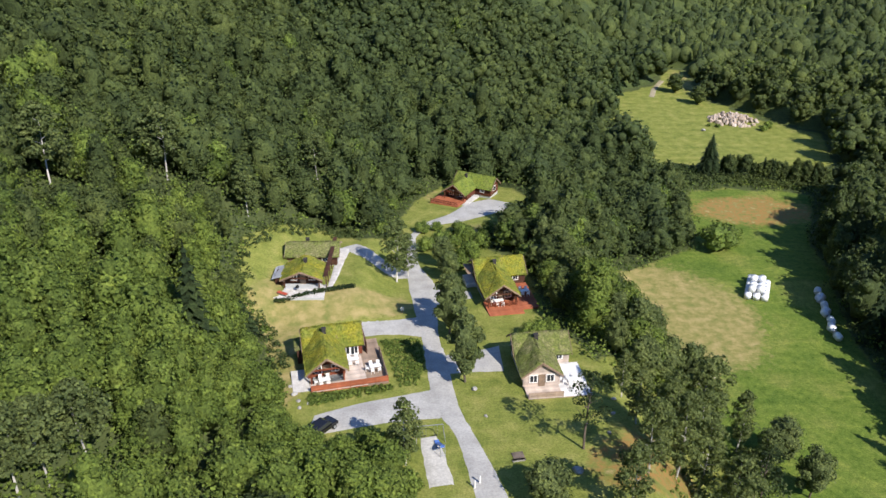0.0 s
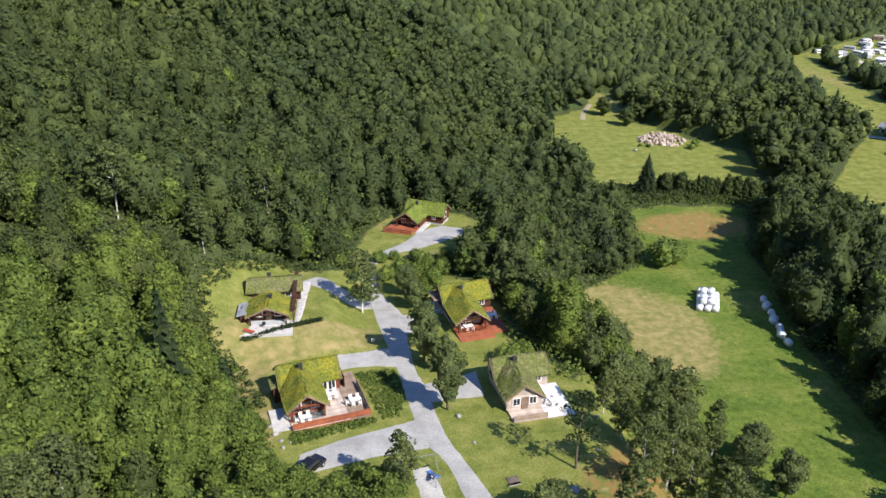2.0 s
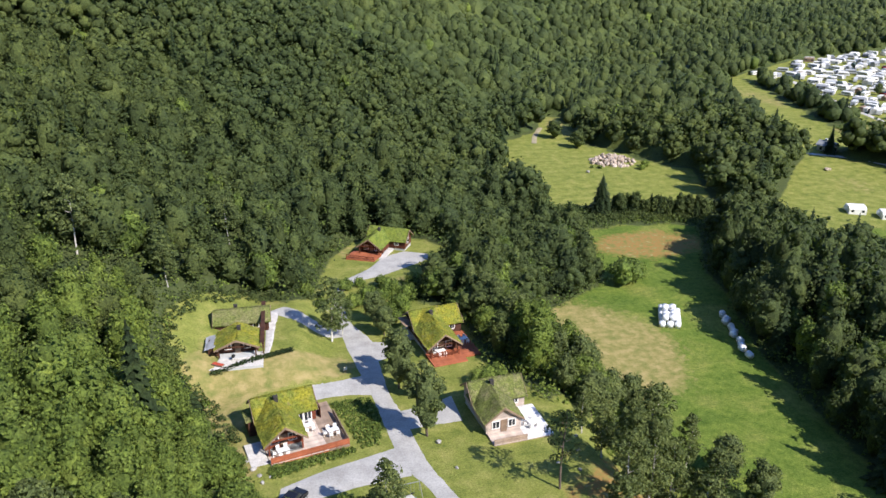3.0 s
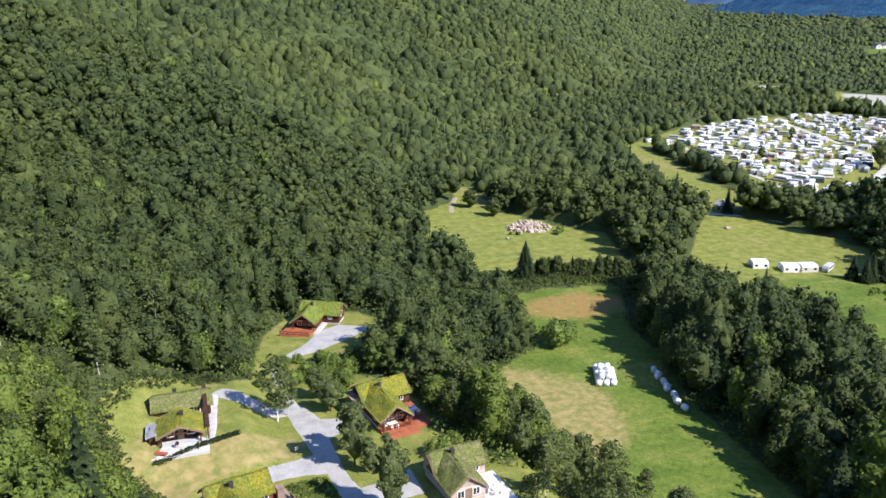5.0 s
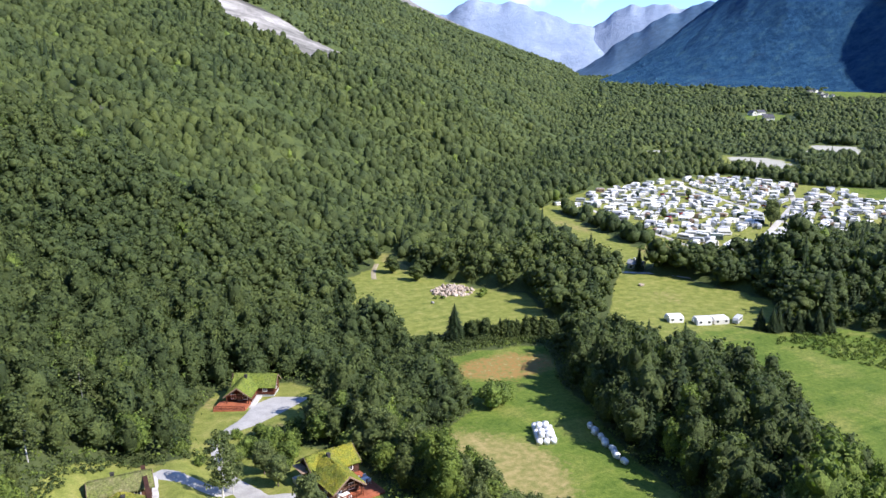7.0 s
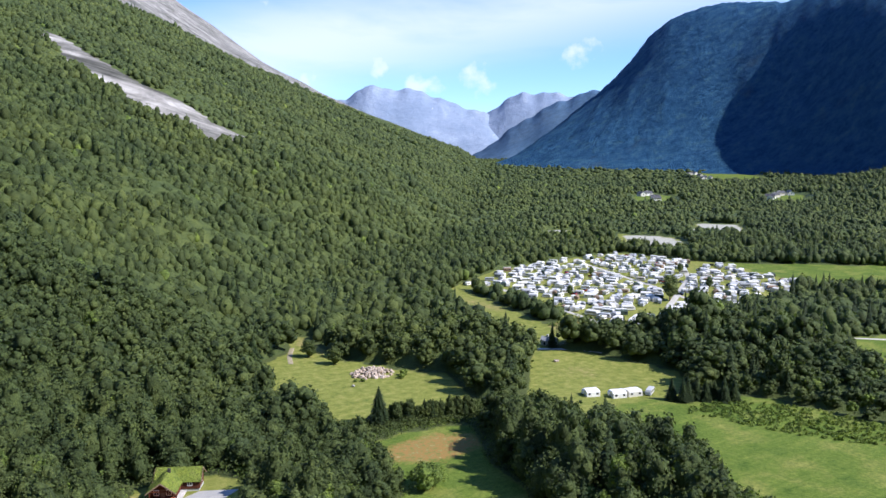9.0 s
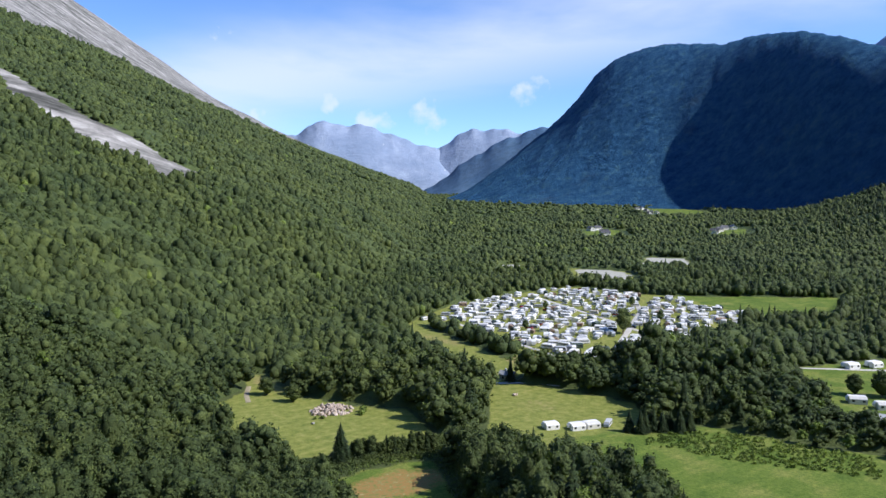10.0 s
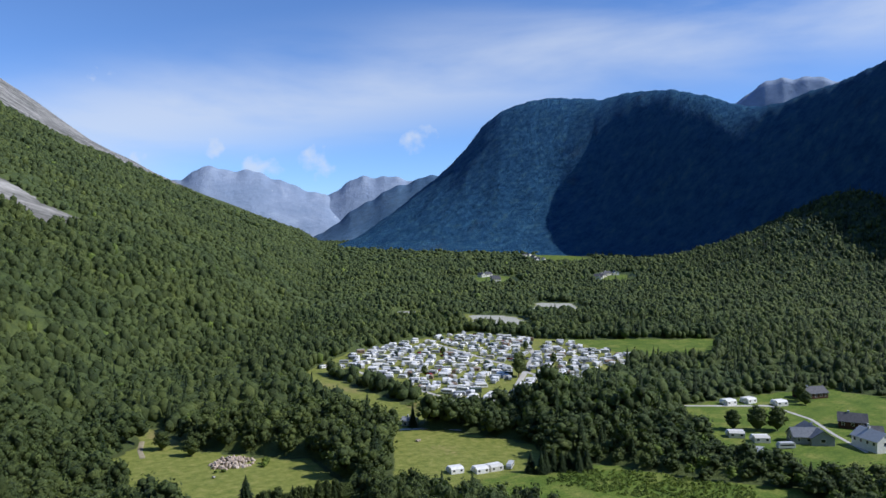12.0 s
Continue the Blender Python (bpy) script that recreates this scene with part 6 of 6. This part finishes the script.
def small_car(paint):
    t = empty("parked_car", pose(0, 0, -300), "small car parked among the caravans", "car", "cars on the caravan site")
    bm = prism([(-2.1, .35), (-2.05, .8), (-1.2, .95), (1.9, .97), (2.1, .35)], -.85, .85)
    part("body", rounded(bm, .06, 1), paint, t)
    part("windows", rounded(prism([(-1.2, .95), (-.5, 1.45), (1.3, 1.46), (1.85, .97)], -.75, .75), .05, 1), GLASS, t)
    for x in (-1.3, 1.3):
        for y in (-.78, .78):
            part("wheel", tube((x, y - .1, .31), (x, y + .1, .31), .31, .31, 8), RUBBER, t)
    return t


def build_camp():
    r = np.random.default_rng(21)
    masters = [caravan(pose(0, 0, -300), WHITE, CANVAS, 6.6, True, "white caravan with grey tent awning on the site"),
               caravan(pose(0, 0, -300), WHITE, CREAM, 7.4, True, "white caravan with cream awning on the site"),
               caravan(pose(0, 0, -300), CREAM, PALEGREY, 6.2, True, "cream caravan with pale grey awning on the site"),
               caravan(pose(0, 0, -300), WHITE, WHITE, 7.0, True, "white caravan with white awning on the site"),
               caravan(pose(0, 0, -300), PALEGREY, CANVAS, 7.0, False, "pale grey caravan standing on the grass"),
               caravan(pose(0, 0, -300), WHITE, DARKTENT, 6.8, True, "white caravan with dark green awning on the site"),
               caravan(pose(0, 0, -300), CREAM, BARGE, 6.4, True, "cream caravan with brown timber porch on the site")]
    along = radians(38)
    ux, uy = math.cos(along), math.sin(along)
    count = 0
    for row in range(-25, 26):
        for col in range(-22, 23):
            s, c = col * 7.9 + (row % 2) * 3.0, row * 7.5
            x, y = 325 + s * ux - c * uy, 345 + s * uy + c * ux
            x, y = x + r.uniform(-2.2, 2.2), y + r.uniform(-2.2, 2.2)
            road = min(abs((x - 240) * .56 - (y - 249) * .83), abs((x - 300) * .95 - (y - 265) * .33), abs((x - 233) * .97 - (y - 320) * .18))
            if inside(CAMP, np.array(x), np.array(y)) < 4.5 or road < 3.2 or r.uniform() < .16 or count >= 400:
                continue
            turn = math.degrees(along) + (0 if r.uniform() < .6 else 90) + (180 if r.uniform() < .5 else 0) + r.uniform(-24, 24)
            copy_thing(masters[int(r.choice(7, p=(.26, .14, .12, .15, .13, .11, .09)))], pose(x, y, float(height(x, y)) - .02, 0, 0, turn) @ Matrix.Scale(r.uniform(.74, .98), 4))
            count += 1
    paints = [material("car_paint_" + n, plain_like(c, 0.25, 0.5)) for n, c in (("silver", (.35, .36, .38)), ("red", (.35, .03, .03)), ("dark", (.03, .035, .045)), ("white", (.75, .75, .75)))]
    cars = [small_car(p) for p in paints]
    spots = 0
    while spots < 70:
        x, y = r.uniform(225, 420), r.uniform(245, 430)
        if inside(CAMP, np.array(x), np.array(y)) > 5:
            copy_thing(cars[spots % 4], pose(x, y, float(height(x, y)) - .02, 0, 0, r.uniform(0, 360)))
            spots += 1
    for o in cars:
        remove_thing(o)
    for x, y, turn in ((320, 175, 20), (331, 170, 15), (337, 157, 30), (267, 146, 50), (267.5, 136, 45), (264, 124, 40)):
        ob = copy_thing(masters[4 if turn == 40 else 3 if turn < 40 else 1], pose(x, y, float(height(x, y)) - .02, 0, 0, -turn))
        tagged(ob, "white caravan parked on the lawn near the houses")
    for x, y, turn, k in ((149.5, 193.5, -20, 3), (156, 187.5, -20, 3), (161.5, 186, -15, 1), (167, 182.5, 30, 4)):
        tagged(copy_thing(masters[k], pose(x, y, float(height(x, y)) - .02, 0, 0, turn) @ Matrix.Scale(.82, 4)), "white caravan and awning at the field edge")
    for o in masters:
        remove_thing(o)


build_camp()


# ---- houses down the valley ----
def house(x, y, yaw, w, l, wall_h, rise, wall, roof, label, wing=None, category="house", group="houses"):
    t = empty("house", pose(x, y, float(height(x, y)) - .1, 0, 0, yaw), label, category, group)

    def block(cx, cy, bw, bl, turn):
        m = Matrix.Translation((cx, cy, 0)) @ Matrix.Rotation(radians(turn), 4, "Z")
        bm = prism([(-bw / 2, -.5), (bw / 2, -.5), (bw / 2, wall_h), (0, wall_h + rise), (-bw / 2, wall_h)], -bl / 2, bl / 2)
        bmesh.ops.transform(bm, matrix=m, verts=bm.verts)
        part("wall", bm, wall, t)
        half, drop = bw / 2 + .5, rise * .5 / (bw / 2)
        for sg in (-1, 1):
            a = [(0, wall_h + rise + .06), (sg * half, wall_h - drop + .06), (sg * half, wall_h - drop + .26), (0, wall_h + rise + .26)]
            bm = prism(a, -bl / 2 - .5, bl / 2 + .5)
            bmesh.ops.transform(bm, matrix=m, verts=bm.verts)
            part("roof", bm, roof, t)
        n = max(2, int(bl / 3))
        for sg in (-1, 1):
            for k in range(n):
                yy = -bl / 2 + (k + .5) * bl / n
                wn = part("window", box(sg * bw / 2 - .04, sg * bw / 2 + .04, yy - .62, yy + .62, wall_h - 1.9, wall_h - .5, m=m), WHITE, t)
                part("pane", box(sg * bw / 2 - .06, sg * bw / 2 + .06, yy - .5, yy + .5, wall_h - 1.78, wall_h - .62, m=m), GLASS, wn)
            wn = part("window", box(-1.0, 1.0, sg * bl / 2 - .04, sg * bl / 2 + .04, wall_h - 1.9, wall_h - .3, m=m), WHITE, t)
            part("pane", box(-.88, .88, sg * bl / 2 - .06, sg * bl / 2 + .06, wall_h - 1.78, wall_h - .42, m=m), GLASS, wn)
    block(0, 0, w, l, 0)
    if wing:
        block(*wing)
    part("chimney", box(-.4, .4, l * .15 - .4, l * .15 + .4, wall_h + rise * .5, wall_h + rise + 1.0), PALEGREY, t)
    return t


def build_houses():
    house(365, 152, 62, 8, 15, 2.9, 2.6, WALL, SLATE, "dark timber house with dark slate roof on the lawn")
    house(285, 121, -48, 9, 18, 3.0, 2.8, CANVAS, SLATE2, "long pale house with blue-grey roof and cross wing", (-5, -3, 8, 11, 90))
    house(318, 117, 20, 8, 11, 3.2, 3.0, WALL, SLATE, "dark timber house beside the gravel yard")
    house(288, 100, -30, 8, 13, 4.6, 3.0, WHITE, PALEGREY, "grey two-storey house with pale metal roof")
    house(306, 106, 30, 6, 8, 2.6, 2.2, PALEGREY, SLATE, "small grey garage with dark roof")
    house(181, 252, 30, 4, 6, 2.2, 1.3, PALEGREY, CANVAS, "small grey shed beside the gravel track")
    house(246, 128, 20, 4, 5, 2.2, 1.2, CREAM, PALEGREY, "small pale shed among the bushes")
    house(258, 238, 30, 5, 7, 2.6, 1.8, WALL_RED, SLATE, "small red cabin below the caravan site")
    r = np.random.default_rng(4)
    for k, p in enumerate(poly("1600,1370 1625,1385 1650,1392 1830,1405 1860,1412 1885,1418 1960,1030 1990,1045 2020,1020 2050,1060 905,880 925,885 1070,745 1085,738 2450,1700 2560,1780 2650,1850 1420,1180 1450,1200 1480,1205 1530,1260 1560,1300 980,700 1010,720 1035,730 1760,930 1790,950 1840,980 850,800 870,820")):
        house(p[0], p[1], r.uniform(0, 180), 9, 14, 4.2, 3.2, WHITE if k % 3 else CREAM, SLATE, "distant white farmhouse at the foot of the mountain", None, "house", "distant farmhouses")


SLATE2 = material("blue_grey_roof", stone_like((0.11, 0.12, 0.14), (0.15, 0.165, 0.19), (0.20, 0.21, 0.24), 1.0, 5.0, 0.3, 0.02, 0.6))
build_houses()
